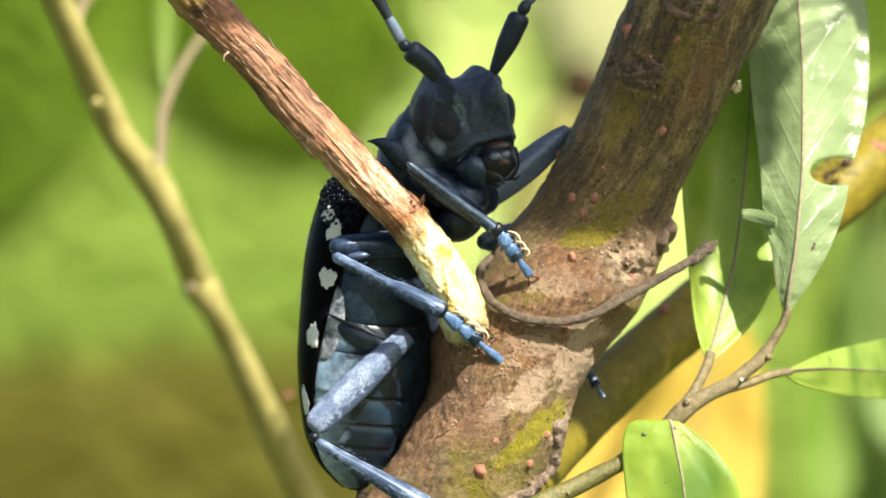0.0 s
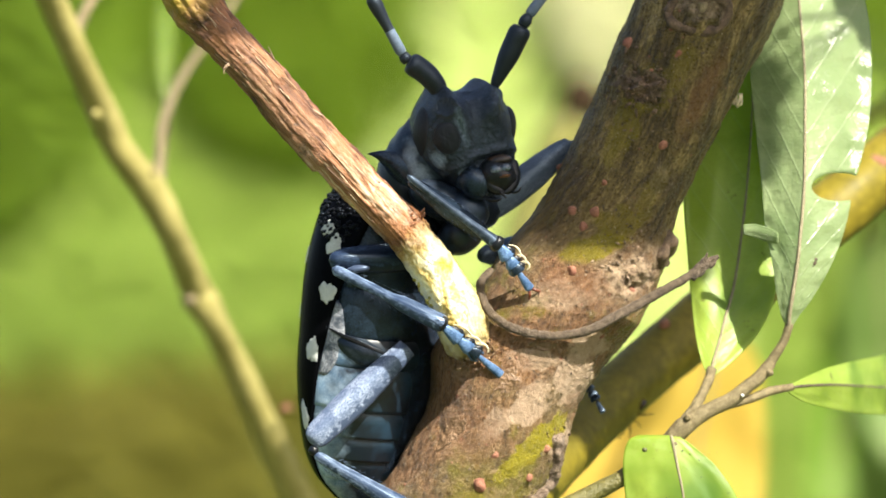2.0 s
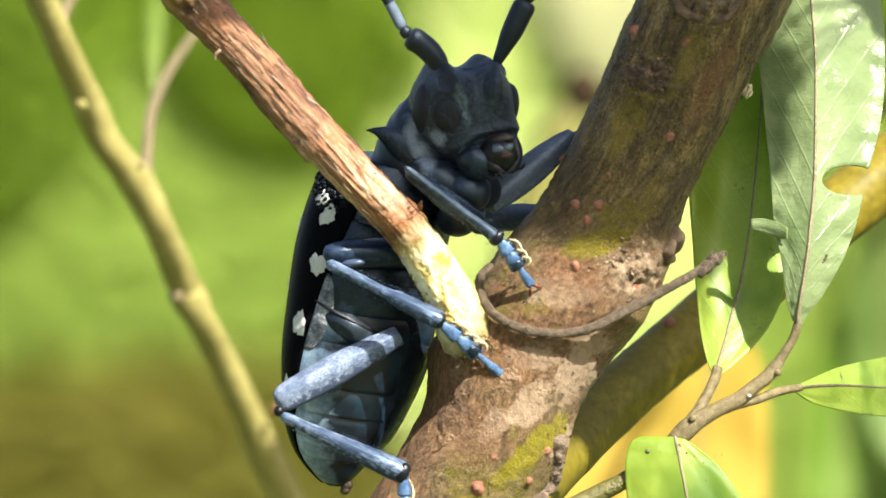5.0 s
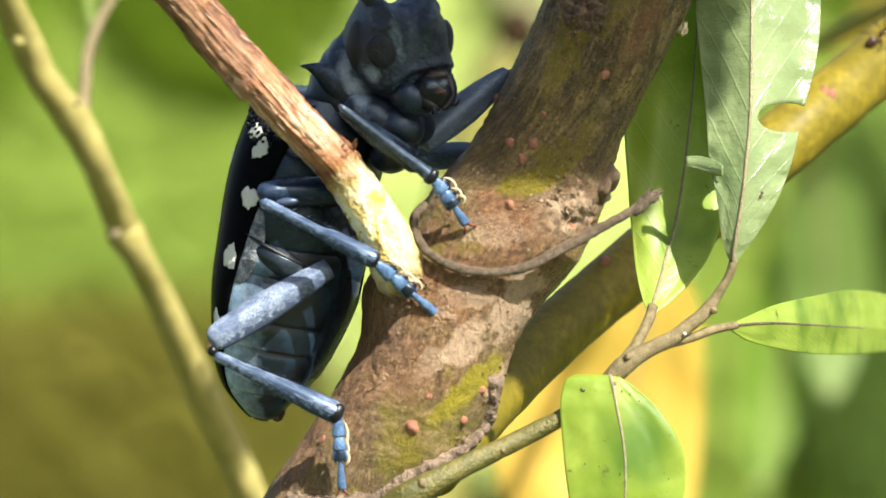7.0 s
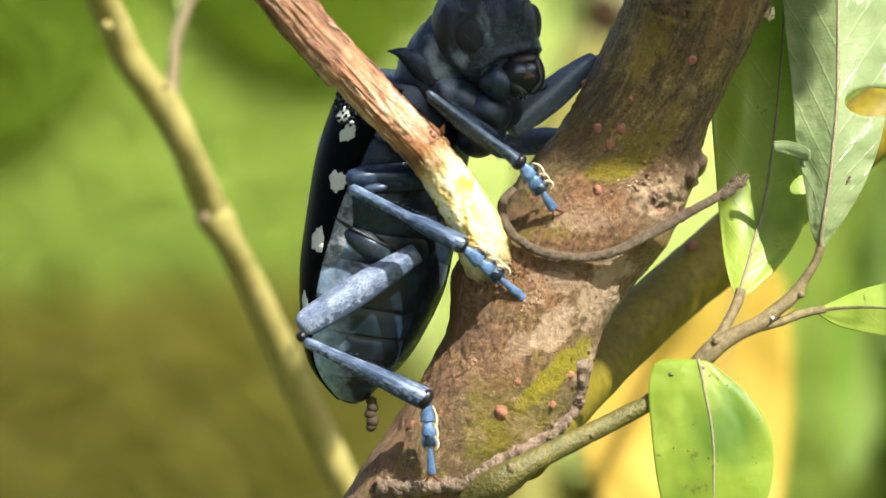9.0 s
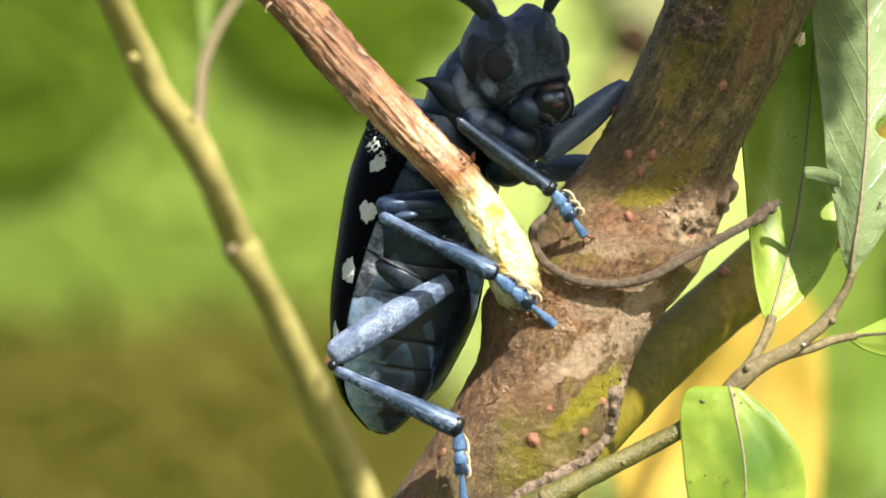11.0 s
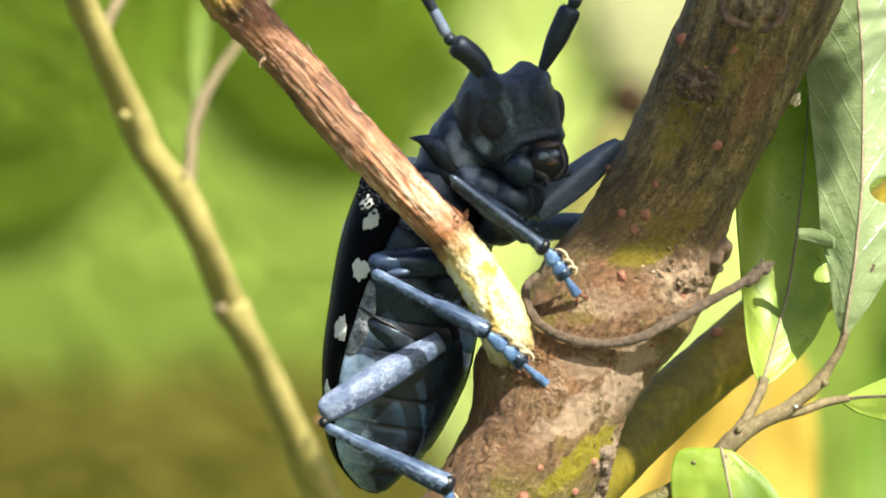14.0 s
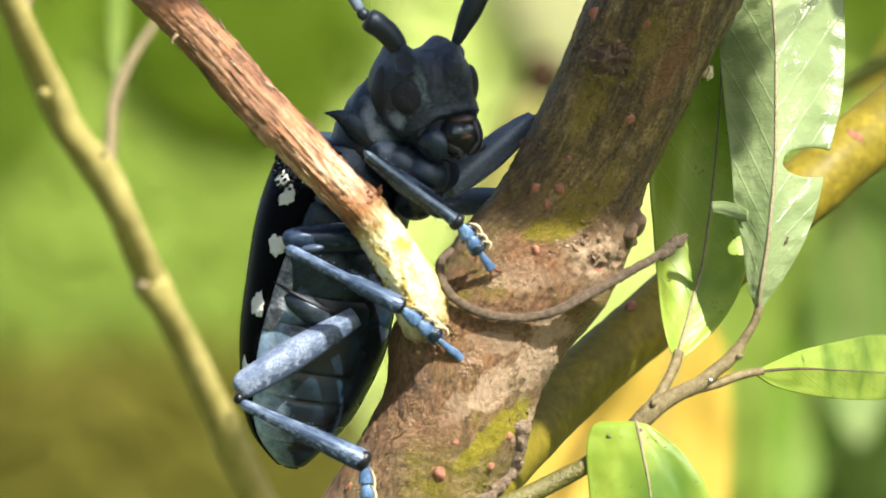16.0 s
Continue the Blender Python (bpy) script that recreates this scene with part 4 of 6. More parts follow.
# ragged red-brown end of the bark, and bits of torn bark along the twig
bm = bmesh.new()
for _ in range(16):
    k = r6.uniform(-0.3, 1)
    u, v = 713 + 28 * k + r6.gauss(0, 7), 384 - 26 * k + r6.gauss(0, 7)
    dd = -6.9 - 1.66 * math.sqrt(max(0.05, 1 - k * k * 0.9))
    lump(bm, at(u, v, dd + 0.2), r6.uniform(0.12, 0.4), 0.16, r6.uniform(0.06, 0.16), Euler((0, r6.uniform(0, 3), 0)).to_matrix(), 7, 0.5)
part("bark_rim", bm, plain("red_rim", (0.16, 0.055, 0.02), (0.42, 0.20, 0.09), 2200, 0.5, 0.8), stub, "ragged red-brown end of the bark")
bm = bmesh.new()
for u, v, rr in ((628, 336, 0.34), (622, 328, 0.22), (640, 345, 0.2), (618, 318, 0.16)):
    lump(bm, at(u, v, -7.6), rr, rr * 0.8, rr, seg=10, rough=0.4)
part("sap_drop", bm, WET, stub, "yellow wet crumbs on the torn edge")

# ---- dry tendril ----
tendril = thing("dry_tendril", at(852, 470, -7), "thin curled dry brown tendril lying across the branch", "tendril")
bm = bmesh.new()
tube(bm, [(868, 455, -3.0, 0.30), (850, 478, -4.2, 0.33), (858, 515, -5.2, 0.34), (885, 545, -6.0, 0.36), (930, 564, -6.7, 0.37), (985, 570, -6.7, 0.36), (1040, 560, -6.4, 0.38),
          (1085, 538, -6.1, 0.40), (1140, 508, -5.4, 0.40), (1190, 480, -5.0, 0.36), (1222, 462, -4.8, 0.36), (1240, 448, -4.8, 0.45), (1254, 438, -4.8, 0.34), (1270, 429, -4.8, 0.16)], 18, 22, 0.22, 2600)
part("stalk", bm, TENDRIL, tendril)
bm = bmesh.new()
for u, v in ((1247, 432), (1243, 455), (1262, 440), (1232, 462)):
    tube(bm, [(u - 8, v + 8, -4.9, 0.2), (u, v, -5.1, 0.2), (u + 3, v - 10, -5.2, 0.05)], 6, 3, 0.3)
part("tip", bm, TENDRIL, tendril, "knotted frayed tip")

# ---- leafy twig ----
leafy = thing("leafy_twig", at(960, 882, -2), "green-brown twig bearing willow-like leaves", "twig")
bm = bmesh.new()
tube(bm, [(780, 1010, -3.0, 1.2), (815, 975, -4.6, 1.25), (851, 948, -5.6, 1.15), (899, 921, -5.2, 0.92), (975, 882, -3.6, 0.82), (1040, 850, -2.6, 0.72), (1105, 815, -2.2, 0.68), (1160, 775, -2, 0.66), (1190, 745, -2, 0.7)], 16, 8, 0.08)
part("stalk", bm, GREEN_TWIG, leafy)
bm = bmesh.new()
tube(bm, [(1180, 755, -2, 0.66), (1205, 730, -2, 0.8), (1240, 705, -1.8, 0.66), (1290, 680, -1.4, 0.6), (1335, 645, -1, 0.55), (1352, 628, -0.8, 0.55), (1365, 608, -0.8, 0.4), (1385, 575, -1, 0.36), (1395, 545, -1.2, 0.34)], 14, 8, 0.1)
part("stalk", bm, TWIG, leafy)
bm = bmesh.new()
tube(bm, [(1208, 725, -1.8, 0.6), (1230, 690, -1, 0.42), (1250, 650, 0, 0.40), (1258, 625, 0.6, 0.42)], 12, 8, 0.1)
part("stalk", bm, TWIG, leafy)
bm = bmesh.new()
tube(bm, [(1270, 690, -1.5, 0.5), (1320, 680, -0.8, 0.36), (1360, 665, 0.0, 0.36), (1400, 657, 1, 0.3)], 12, 8, 0.1)
part("stalk", bm, TWIG, leafy)
for u, v, d, r in ((1312, 672, -1.9, 0.14), (1360, 632, -1.2, 0.3), (1215, 712, -2.7, 0.3), (1194, 760, -2.8, 0.3), (869, 930, -6.4, 0.42), (1005, 872, -3.9, 0.2)):
    bm = bmesh.new()
    lump(bm, at(u, v, d), r, r, r, rough=0.3)
    part("bud", bm, SPOT if u == 1312 else TWIG, leafy, "pale tiny bud" if u == 1312 else "")

leaf("leaf", leafy, upright([(640, 1252, 1255, 1258, 0.6), (615, 1240, 1260, 1292, 1.5), (580, 1231, 1270, 1325, 2.5), (540, 1225, 1280, 1352, 3.6), (480, 1219, 1296, 1372, 4.8), (400, 1212, 1308, 1378, 5.8),
     (310, 1206, 1318, 1375, 6.6), (220, 1208, 1325, 1368, 8), (120, 1230, 1330, 1362, 10), (20, 1262, 1338, 1372, 12), (-60, 1342, 1345, 1348, 14)]), LEAF_SOFT, "dark green shaded leaf with one sunlit lobe", rib=0.17, fold=0.12, wave=0.2, seed=3.3, rib_skin=RIB_DULL)


def eaten(u, v):
    return ((u - HOLE[0]) / HOLE[2]) ** 2 + ((v - HOLE[1]) / HOLE[3]) ** 2


leaf("leaf", leafy, upright([(556, 1392, 1394, 1396, -1.2), (535, 1382, 1394, 1408, -1.5), (500, 1373, 1399, 1434, -1.8), (440, 1365, 1408, 1468, -1.8), (380, 1352, 1414, 1490, -1.3), (300, 1345, 1420, 1508, -0.3),
     (200, 1334, 1421, 1532, 1.2), (100, 1324, 1420, 1538, 2.9), (0, 1322, 1412, 1530, 4.7), (-90, 1332, 1404, 1505, 6.4), (-180, 1358, 1398, 1455, 8), (-250, 1388, 1390, 1392, 9)]),
     LEAF_PALE, "large pale silvery leaf underside with an eaten notch", rib=0.19, rib_skin=RIB_DULL, fold=0.58, wave=0.14, hole=eaten, seed=7.1, nx=70, ny=231)
leaf("leaf", leafy, [(1384, 658, 1385, 660, 1386, 662, 1.0), (1420, 641, 1420, 655, 1420, 683, 4), (1465, 622, 1470, 653, 1470, 696, 9), (1530, 607, 1535, 656, 1535, 705, 19), (1600, 596, 1605, 660, 1605, 705, 36),
     (1670, 610, 1675, 664, 1675, 695, 56), (1740, 664, 1742, 666, 1742, 668, 78)], LEAF_SOFT, "folded green leaf with a dark midrib reaching away", rib=0.14, fold=0.5, wave=0.25, seed=1.2, rib_skin=TENDRIL)
leaf("leaf", leafy, upright([(744, 1128, 1186, 1196, -2.6), (752, 1112, 1188, 1212, -2.9), (770, 1104, 1192, 1235, -3.2), (800, 1101, 1198, 1268, -3.5), (850, 1105, 1208, 1302, -3.8), (900, 1110, 1213, 1315, -4.0), (960, 1119, 1213, 1310, -4.0),
     (1040, 1138, 1214, 1286, -3.6), (1110, 1172, 1216, 1252, -3.0), (1160, 1214, 1216, 1218, -2.5)]), LEAF_LIME, "bright lime-green leaf with dark specks, sun shining through", rib=0.15, fold=0.12, wave=0.1, seed=5.5, rib_skin=RIB_DULL)
# sun fleck on the rear leaf, made as a pale strip
bm = bmesh.new()
blade(bm, [(1312, 372, 1312, 380, 1312, 388, 0.2), (1335, 370, 1335, 382, 1335, 393, 0.0), (1362, 378, 1362, 390, 1362, 402, -0.6), (1375, 388, 1375, 395, 1375, 402, -1.0)], nx=6, ny=18, fold=0.3)
ob = part("fleck_strip", bm, LEAF_PALE, leafy, "small pale strip standing in for a sun fleck")
sol = ob.modifiers.new("thick", "SOLIDIFY")
sol.thickness = 0.00015

bm = bmesh.new()
for u, v, rr in ((1438, 438, 0.30), (1433, 444, 0.2), (1441, 432, 0.18)):
    lump(bm, at(u, v, -1.05), rr, 0.12, rr * 0.8, seg=12, rough=0.5)
part("blemish", bm, TENDRIL, leafy, "brown dead spot on the pale leaf")

# specks and a dead spot on the lime-green leaf
bm = bmesh.new()
for _ in range(46):
    v = rng.uniform(768, 930)
    u = 1190 + (v - 744) * 0.16 + rng.gauss(0, 34)
    lump(bm, at(u, v, -3.2 - (v - 744) * 0.006 + 0.15 * abs(u - 1190 - (v - 744) * 0.16) * K * 1e3), rng.uniform(0.03, 0.08), 0.07, rng.uniform(0.03, 0.08), seg=6)
lump(bm, at(1140, 769, -2.95), 0.24, 0.2, 0.18, seg=10, rough=0.4)
tagged(part("speck_layer", bm, plain("speck", (0.09, 0.10, 0.03), (0.16, 0.16, 0.06), 3000, 0.6), leafy, "dark specks on the lime-green leaf"), kind="stuff")

# ---- yellow leaf and other leaves behind ----
yl = thing("yellow_leaf", at(1260, 540, 330), "large bright yellow leaf hanging behind the stem", "leaf")
leaf("blade", yl, upright([(540, 1262, 1266, 1270, 330), (600, 1170, 1262, 1328, 331), (680, 1060, 1248, 1346, 332), (760, 1010, 1232, 1350, 333), (860, 990, 1222, 1348, 333), (960, 1010, 1212, 1338, 332), (1060, 1080, 1205, 1310, 331), (1160, 1198, 1200, 1202, 330)]),
     LEAF_YELLOW, fold=0.05, rib=0.4, thick=0.3)
bm = bmesh.new()
tube(bm, [(1264, 545, 330, 0.8), (1300, 460, 325, 0.8), (1380, 330, 310, 0.9), (1520, 190, 280, 1.0), (1800, 20, 180, 1.0), (2300, -420, 100, 1.2)], 8, 6)
part("petiole", bm, OLIVE_STEM, yl)
for rows, mt, lab in (([(380, 1545, 1550, 1555, 600), (430, 1500, 1560, 1620, 602), (520, 1490, 1565, 1640, 604), (640, 1500, 1570, 1640, 606), (740, 1540, 1575, 1610, 604), (790, 1578, 1580, 1582, 602)], LEAF_MID, "dark green leaf, out of focus"),
                      ([(470, 1500, 1506, 1512, 640), (600, 1440, 1500, 1560, 642), (760, 1420, 1480, 1540, 642), (880, 1430, 1470, 1500, 640), (960, 1450, 1452, 1454, 638)], LEAF_GREEN, "green leaf, out of focus")):
    bl = thing("background_leaf", at(rows[0][2], rows[0][0], rows[0][4]), lab, "leaf", "leaves behind the branch")
    leaf("blade", bl, upright(rows), mt, fold=0.1, rib=0.4, thick=0.3)
    bm = bmesh.new()
    tube(bm, [(rows[0][2], rows[0][0] + 6, rows[0][4], 0.6), (rows[0][2] + 40, rows[0][0] - 200, rows[0][4] - 20, 0.7), (rows[0][2] + 160, rows[0][0] - 320, rows[0][4], 1.2), (1900, 300, rows[0][4], 2.0), (1960, 3000, rows[0][4], 4.0), (1960, 13400, rows[0][4], 6.0)], 8, 8)
    part("petiole", bm, OLIVE_STEM, bl)

# brown withered bud on a stalk behind the head
bud = thing("withered_shoot", at(960, 420, 640), "brown withered shoot with a dark bud, out of focus", "shoot")
bm = bmesh.new()
tube(bm, [(850, 13000, 640, 10.40), (870, 5000, 640, 7.80), (880, 1700, 640, 5.20), (890, 900, 640, 5.07), (905, 620, 640, 4.68), (930, 420, 640, 4.29), (975, 270, 640, 3.90), (1012, 190, 640, 3.77)], 12, 8, 0.1)
part("stalk", bm, plain("dry_stalk", (0.19, 0.18, 0.04), (0.25, 0.23, 0.06), 300), bud)
bm = bmesh.new()
lump(bm, at(1026, 158, 640), 3.8, 3.4, 4.4, rough=0.3, freq=200)
part("bud", bm, plain("dark_bud", (0.030, 0.017, 0.008), (0.05, 0.03, 0.013), 900, 0.7, spec=0.1), bud, "dark brown bud")

# ---- twig beside the beetle ----
side = thing("young_twig", at(520, 860, 95), "slim olive-yellow young twig with nodes and a fork, slightly blurred", "twig")
bm = bmesh.new()
tube(bm, [(-158, -700, 82, 0.69), (-38, -320, 82, 1.19), (42, -120, 85, 1.33), (92, -20, 92, 1.35), (144, 95, 98, 1.37), (188, 192, 104, 1.54), (217, 250, 106, 1.45), (270, 320, 110, 1.62), (306, 390, 113, 1.48), (346, 485, 120, 1.54), (358, 512, 121, 1.76), (377, 545, 122, 1.45), (410, 605, 126, 1.40), (455, 700, 131, 1.47),
          (480, 755, 134, 1.60), (498, 795, 137, 1.66), (542, 882, 142, 1.50), (592, 990, 146, 1.52), (657, 1140, 155, 1.80), (690, 1500, 91, 1.90), (560, 3200, 34, 2.60), (425, 4200, 30, 3.20)], 20, 10, 0.05, 400)
part("stalk", bm, LEFT_STEM, side)
bm = bmesh.new()
tube(bm, [(280, 325, 110, 0.8), (284, 260, 114, 0.58), (290, 195, 120, 0.57), (315, 130, 132, 0.52), (350, 75, 142, 0.45), (395, 10, 152, 0.42), (440, -60, 160, 0.40)], 12, 8, 0.08)
part("shoot", bm, TWIG, side, "thin side shoot")
bm = bmesh.new()
tube(bm, [(128, 68, 96, 0.63), (140, 25, 98, 0.6), (160, -15, 100, 0.58), (195, -70, 106, 0.5)], 10, 6, 0.08)
part("shoot", bm, TWIG, side, "thin side shoot")
for u, v, d, r, mt in ((170, 182, 101, 0.6, LEFT_STEM), (508, 700, 130, 0.48, LENTICEL), (337, 508, 119, 0.8, TWIG), (272, 287, 106, 0.3, FRASS)):
    bm = bmesh.new()
    lump(bm, at(u, v, d), r, r, r * 0.9, rough=0.25)
    part("bud", bm, mt, side, "small bud")
leaf("young_leaf", side, upright([(160, 290, 293, 296, 128), (120, 283, 291, 300, 190), (70, 279, 292, 305, 260), (20, 281, 294, 305, 320), (-30, 292, 295, 298, 370)]), LEAF_LIME, "tiny fresh green leaf", fold=0.2, rib=0.12, nx=8, ny=24)

# ---- unseen leaves added to cast shade on the branch, the beetle's head, stems and leaves ----
over = thing("shade_twig", at(900, 200, -3) + TO_SUN * 0.16, "unseen leaves on a stalk, added to cast shade", "twig")
shade = [(830, 215, 150, 135), (1010, 148, 150, 140), (1172, 212, 140, 150), (1230, -10, 110, 140), (400, 80, 130, 110), (1290, 490, 110, 110), (1186, 592, 92, 95), (1075, 290, 140, 112), (1236, 330, 62, 122), (1256, 215, 62, 90)]
places = []
for i, (u, v, ru, rv) in enumerate(shade):
    dep = {5: 36, 6: 31, 8: 6, 9: 7}.get(i, -3)
    c = at(u, v, dep) + TO_SUN * (0.13 + 0.008 * (i % 3))
    places.append(c)
    bm = bmesh.new()
    q = axis_turn(TO_SUN, Vector((0, 0, 1)))
    uvl = bm.loops.layers.uv.verify()
    e1, e2 = q.col[1], q.col[2]
    mid = bm.verts.new(c)
    rim = []
    for k in range(28):
        w = 2 * math.pi * k / 28
        s = 1 + 0.12 * math.sin(3 * w + i) + 0.06 * math.sin(7 * w)
        rim.append(bm.verts.new(c + e1 * math.cos(w) * ru * K * s + e2 * math.sin(w) * rv * K * s))
    for k in range(28):
        f = bm.faces.new((mid, rim[k], rim[(k + 1) % 28]))
    ob = part("leaf", bm, LEAF_GREEN, over)
    sol = ob.modifiers.new("thick", "SOLIDIFY")
    sol.thickness = 0.0002
bm = bmesh.new()
ordered = sorted(places, key=lambda p: p.x)
rods(bm, [p + TO_SUN * 0.002 for p in ordered] + [at(2330, -2250, -30), at(2350, -2400, 58)], [0.0003] * len(ordered) + [0.0004, 0.0006], 8)
part("stalk", bm, TWIG, over)


# ---- beetle ----
beetle = thing("longhorn_beetle", at(800, 620, -3), "blue-black longhorn beetle with white-spotted wing cases clinging to the branch", "beetle")
ROOT = origin(beetle)
FACE = radians(40)
VENT = Vector((math.sin(FACE), -math.cos(FACE), 0))
LAT = Vector((-math.cos(FACE), -math.sin(FACE), 0))
# trunk of the body, tail first: centre u, v, d and half width in grid squares
TRUNK = [(628, 866, 2.0, 12), (626, 848, 2.0, 32), (625, 818, 2.0, 58), (633, 776, 2.0, 84), (642, 725, 2.0, 101), (653, 650, 2.0, 117), (661, 560, 1.8, 120), (668, 470, 1.5, 119),
         (680, 400, 1.2, 116), (692, 345, 1.0, 108), (704, 310, 0.6, 88)]
TRUNK_FINE = glide(TRUNK, 10)


def trunk_at(v):
    vs = [p[1] for p in TRUNK_FINE][::-1]
    return [float(np.interp(v, vs, [p[k] for p in TRUNK_FINE][::-1])) for k in (0, 2, 3)]


def trunk_point(v, deg, lift=0.0):
    """A place on the trunk at height v, deg round from the underside (positive to the near flank), lifted by mm."""
    u, d, hw = trunk_at(v)
    w = radians(deg)
    a, b = 1.08 * hw * K + lift * 1e-3, 0.85 * hw * K + lift * 1e-3
    if abs(deg) > 90:
        b *= 1.08
    return at(u, v, d) + VENT * (b * math.cos(w)) + LAT * (a * math.sin(w)) - Vector((0, 0, 0.2 * b * math.cos(w)))


def shell(bm, vs, lo, hi, lift, thick, n=18, bulge=None):
    """A curved plate on the trunk, between heights vs and angles lo, hi (numbers or functions of the height's share)."""
    rings = []
    for i, v in enumerate(vs):
        s = i / (len(vs) - 1)
        a = lo(s) if callable(lo) else lo
        b = hi(s) if callable(hi) else hi
        k = bulge(s) if bulge else 0.0
        outer = [trunk_point(v, a + (b - a) * j / n, lift + k * (1 - (2 * j / n - 1) ** 8)) for j in range(n + 1)]
        inner = [trunk_point(v, a + (b - a) * j / n, lift - thick) for j in range(n, -1, -1)]
        rings.append(outer + inner)
    skin(bm, rings)


bm = bmesh.new()
skin(bm, [[trunk_point(p[1], 360 * j / 40) for j in range(40)] for p in TRUNK_FINE])
abdomen = part("abdomen", bm, BODY, beetle, "dark blue-black body")
edges = [605, 684, 732, 774, 812, 857]
for i in range(5):
    bm = bmesh.new()
    vs = np.linspace(edges[i], edges[i + 1] + 3, 12)
    shell(bm, vs, -78, 100, 0.16, 0.4, 34, bulge=lambda s: 0.2 * min(1.0, s / 0.35) ** 0.7 - 0.17 + 0.05 * s)
    part("sternite", bm, BELLY, abdomen, "glossy blue-black belly plate, its near flank painted pale as if sunlit")
# breast plates
for lo, hi, v0, v1, lift in ((-70, 66, 470, 560, 0.1), (-68, 62, 400, 474, 0.1), (-60, 72, 556, 612, 0.06)):
    bm = bmesh.new()
    shell(bm, np.linspace(v0, v1, 14), lo, hi, lift, 0.5, 24, bulge=lambda s: 0.3 * math.sin(math.pi * s) ** 0.6)
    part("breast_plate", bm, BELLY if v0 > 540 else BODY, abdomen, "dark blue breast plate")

# strip of breast along the wing case, its highlight put into the colour, and the long hind coxa with its groove
bm = bmesh.new()
shell(bm, np.linspace(498, 632, 20), lambda s: 66 + 8 * s - 12 * math.sin(math.pi * s) ** 0.6, lambda s: 68 + 13 * s, 0.24, 0.5, 14, bulge=lambda s: 0.08 * math.sin(math.pi * s) ** 0.5)
part("lit_flank_plate", bm, FLANK_LIGHT, abdomen, "strip along the wing case, its bright highlight put into pale colour")
bm = bmesh.new()
pts = [trunk_point(562 + 44 * k, 70 - 60 * k, -0.5) for k in np.linspace(0, 1, 24)]
rods(bm, pts, [0.0002 + 0.00105 * math.sin(math.pi * min(1, 0.12 + 0.8 * k)) for k in np.linspace(0, 1, 24)], 20, 0.05, 900)
part("coxa", bm, COXA, abdomen, "dark glossy hind coxa")
bm = bmesh.new()
pts = [trunk_point(546 + 40 * k, 74 - 62 * k, 0.48 - 0.05 * k) for k in np.linspace(0, 1, 24)]
rods(bm, pts, [0.00004 + 0.00016 * math.sin(math.pi * k) for k in np.linspace(0, 1, 24)], 8)
part("suture", bm, MOUTH, abdomen, "deep black groove before the hind coxa")

wings = []
for sgn in (1, -1):
    bm = bmesh.new()
    vs = np.linspace(318, 863, 60)
    lo = (lambda s: 46 + 64 * s if s < 0.5 else 78 + 40 * (s - 0.5)) if sgn > 0 else (lambda s: 181)
    hi = (lambda s: 179) if sgn > 0 else (lambda s: 298 - 8 * s)
    shell(bm, vs, lo, hi, 0.32, 0.4, 26, bulge=lambda s: 0.05)
    wings.append(part("elytron", bm, SHELL, beetle, "glossy black wing case"))
# rugged granules at the shoulder
r7 = random.Random(2)
bm = bmesh.new()
for _ in range(170):
    v, deg = r7.uniform(318, 395), r7.uniform(58, 135)
    if deg > 130 - (v - 318) * 0.7 + 20:
        continue
    lump(bm, trunk_point(v, deg, 0.36), r7.uniform(0.12, 0.26), 0.18, r7.uniform(0.1, 0.2), seg=7)
tagged(part("granule_field", bm, RUGGED, wings[0], "black granules on the shoulder"), kind="stuff")


def spot(v, deg, h, w, seed):
    """An irregular white hair spot lying on the wing case."""
    r = random.Random(seed)
    bm = bmesh.new()
    ph = [r.uniform(0, 6.3) for _ in range(4)]
    rim, mid = [], trunk_point(v, deg, 0.43)
    n = 30
    rings = []
    for share in (0.45, 0.8, 1.0):
        ring = []
        for k in range(n):
            a = 2 * math.pi * k / n
            s = (1 + 0.16 * math.sin(2 * a + ph[0]) + 0.12 * math.sin(3 * a + ph[1]) + 0.10 * math.sin(7 * a + ph[2]) + 0.05 * math.sin(13 * a + ph[3])) * share
            ring.append(bm.verts.new(trunk_point(v + h * s * math.sin(a), deg + w * s * math.cos(a), 0.435 if share < 1 else 0.36)))
        rings.append(ring)
    c = bm.verts.new(mid)
    for k in range(n):
        bm.faces.new((c, rings[0][k], rings[0][(k + 1) % n]))
        for a, b in ((0, 1), (1, 2)):
            bm.faces.new((rings[a][k], rings[b][k], rings[b][(k + 1) % n], rings[a][(k + 1) % n]))
    part("white_spot", bm, SPOT, wings[0], "chalk-white hair spot")


for args in ((380, 92, 14, 8, 1), (404, 79, 17, 8, 2), (487, 77, 20, 8, 3), (593, 89, 24, 7, 4), (712, 100, 22, 7, 5), (440, 128, 14, 7, 6), (540, 135, 16, 7, 7)):
    spot(*args)

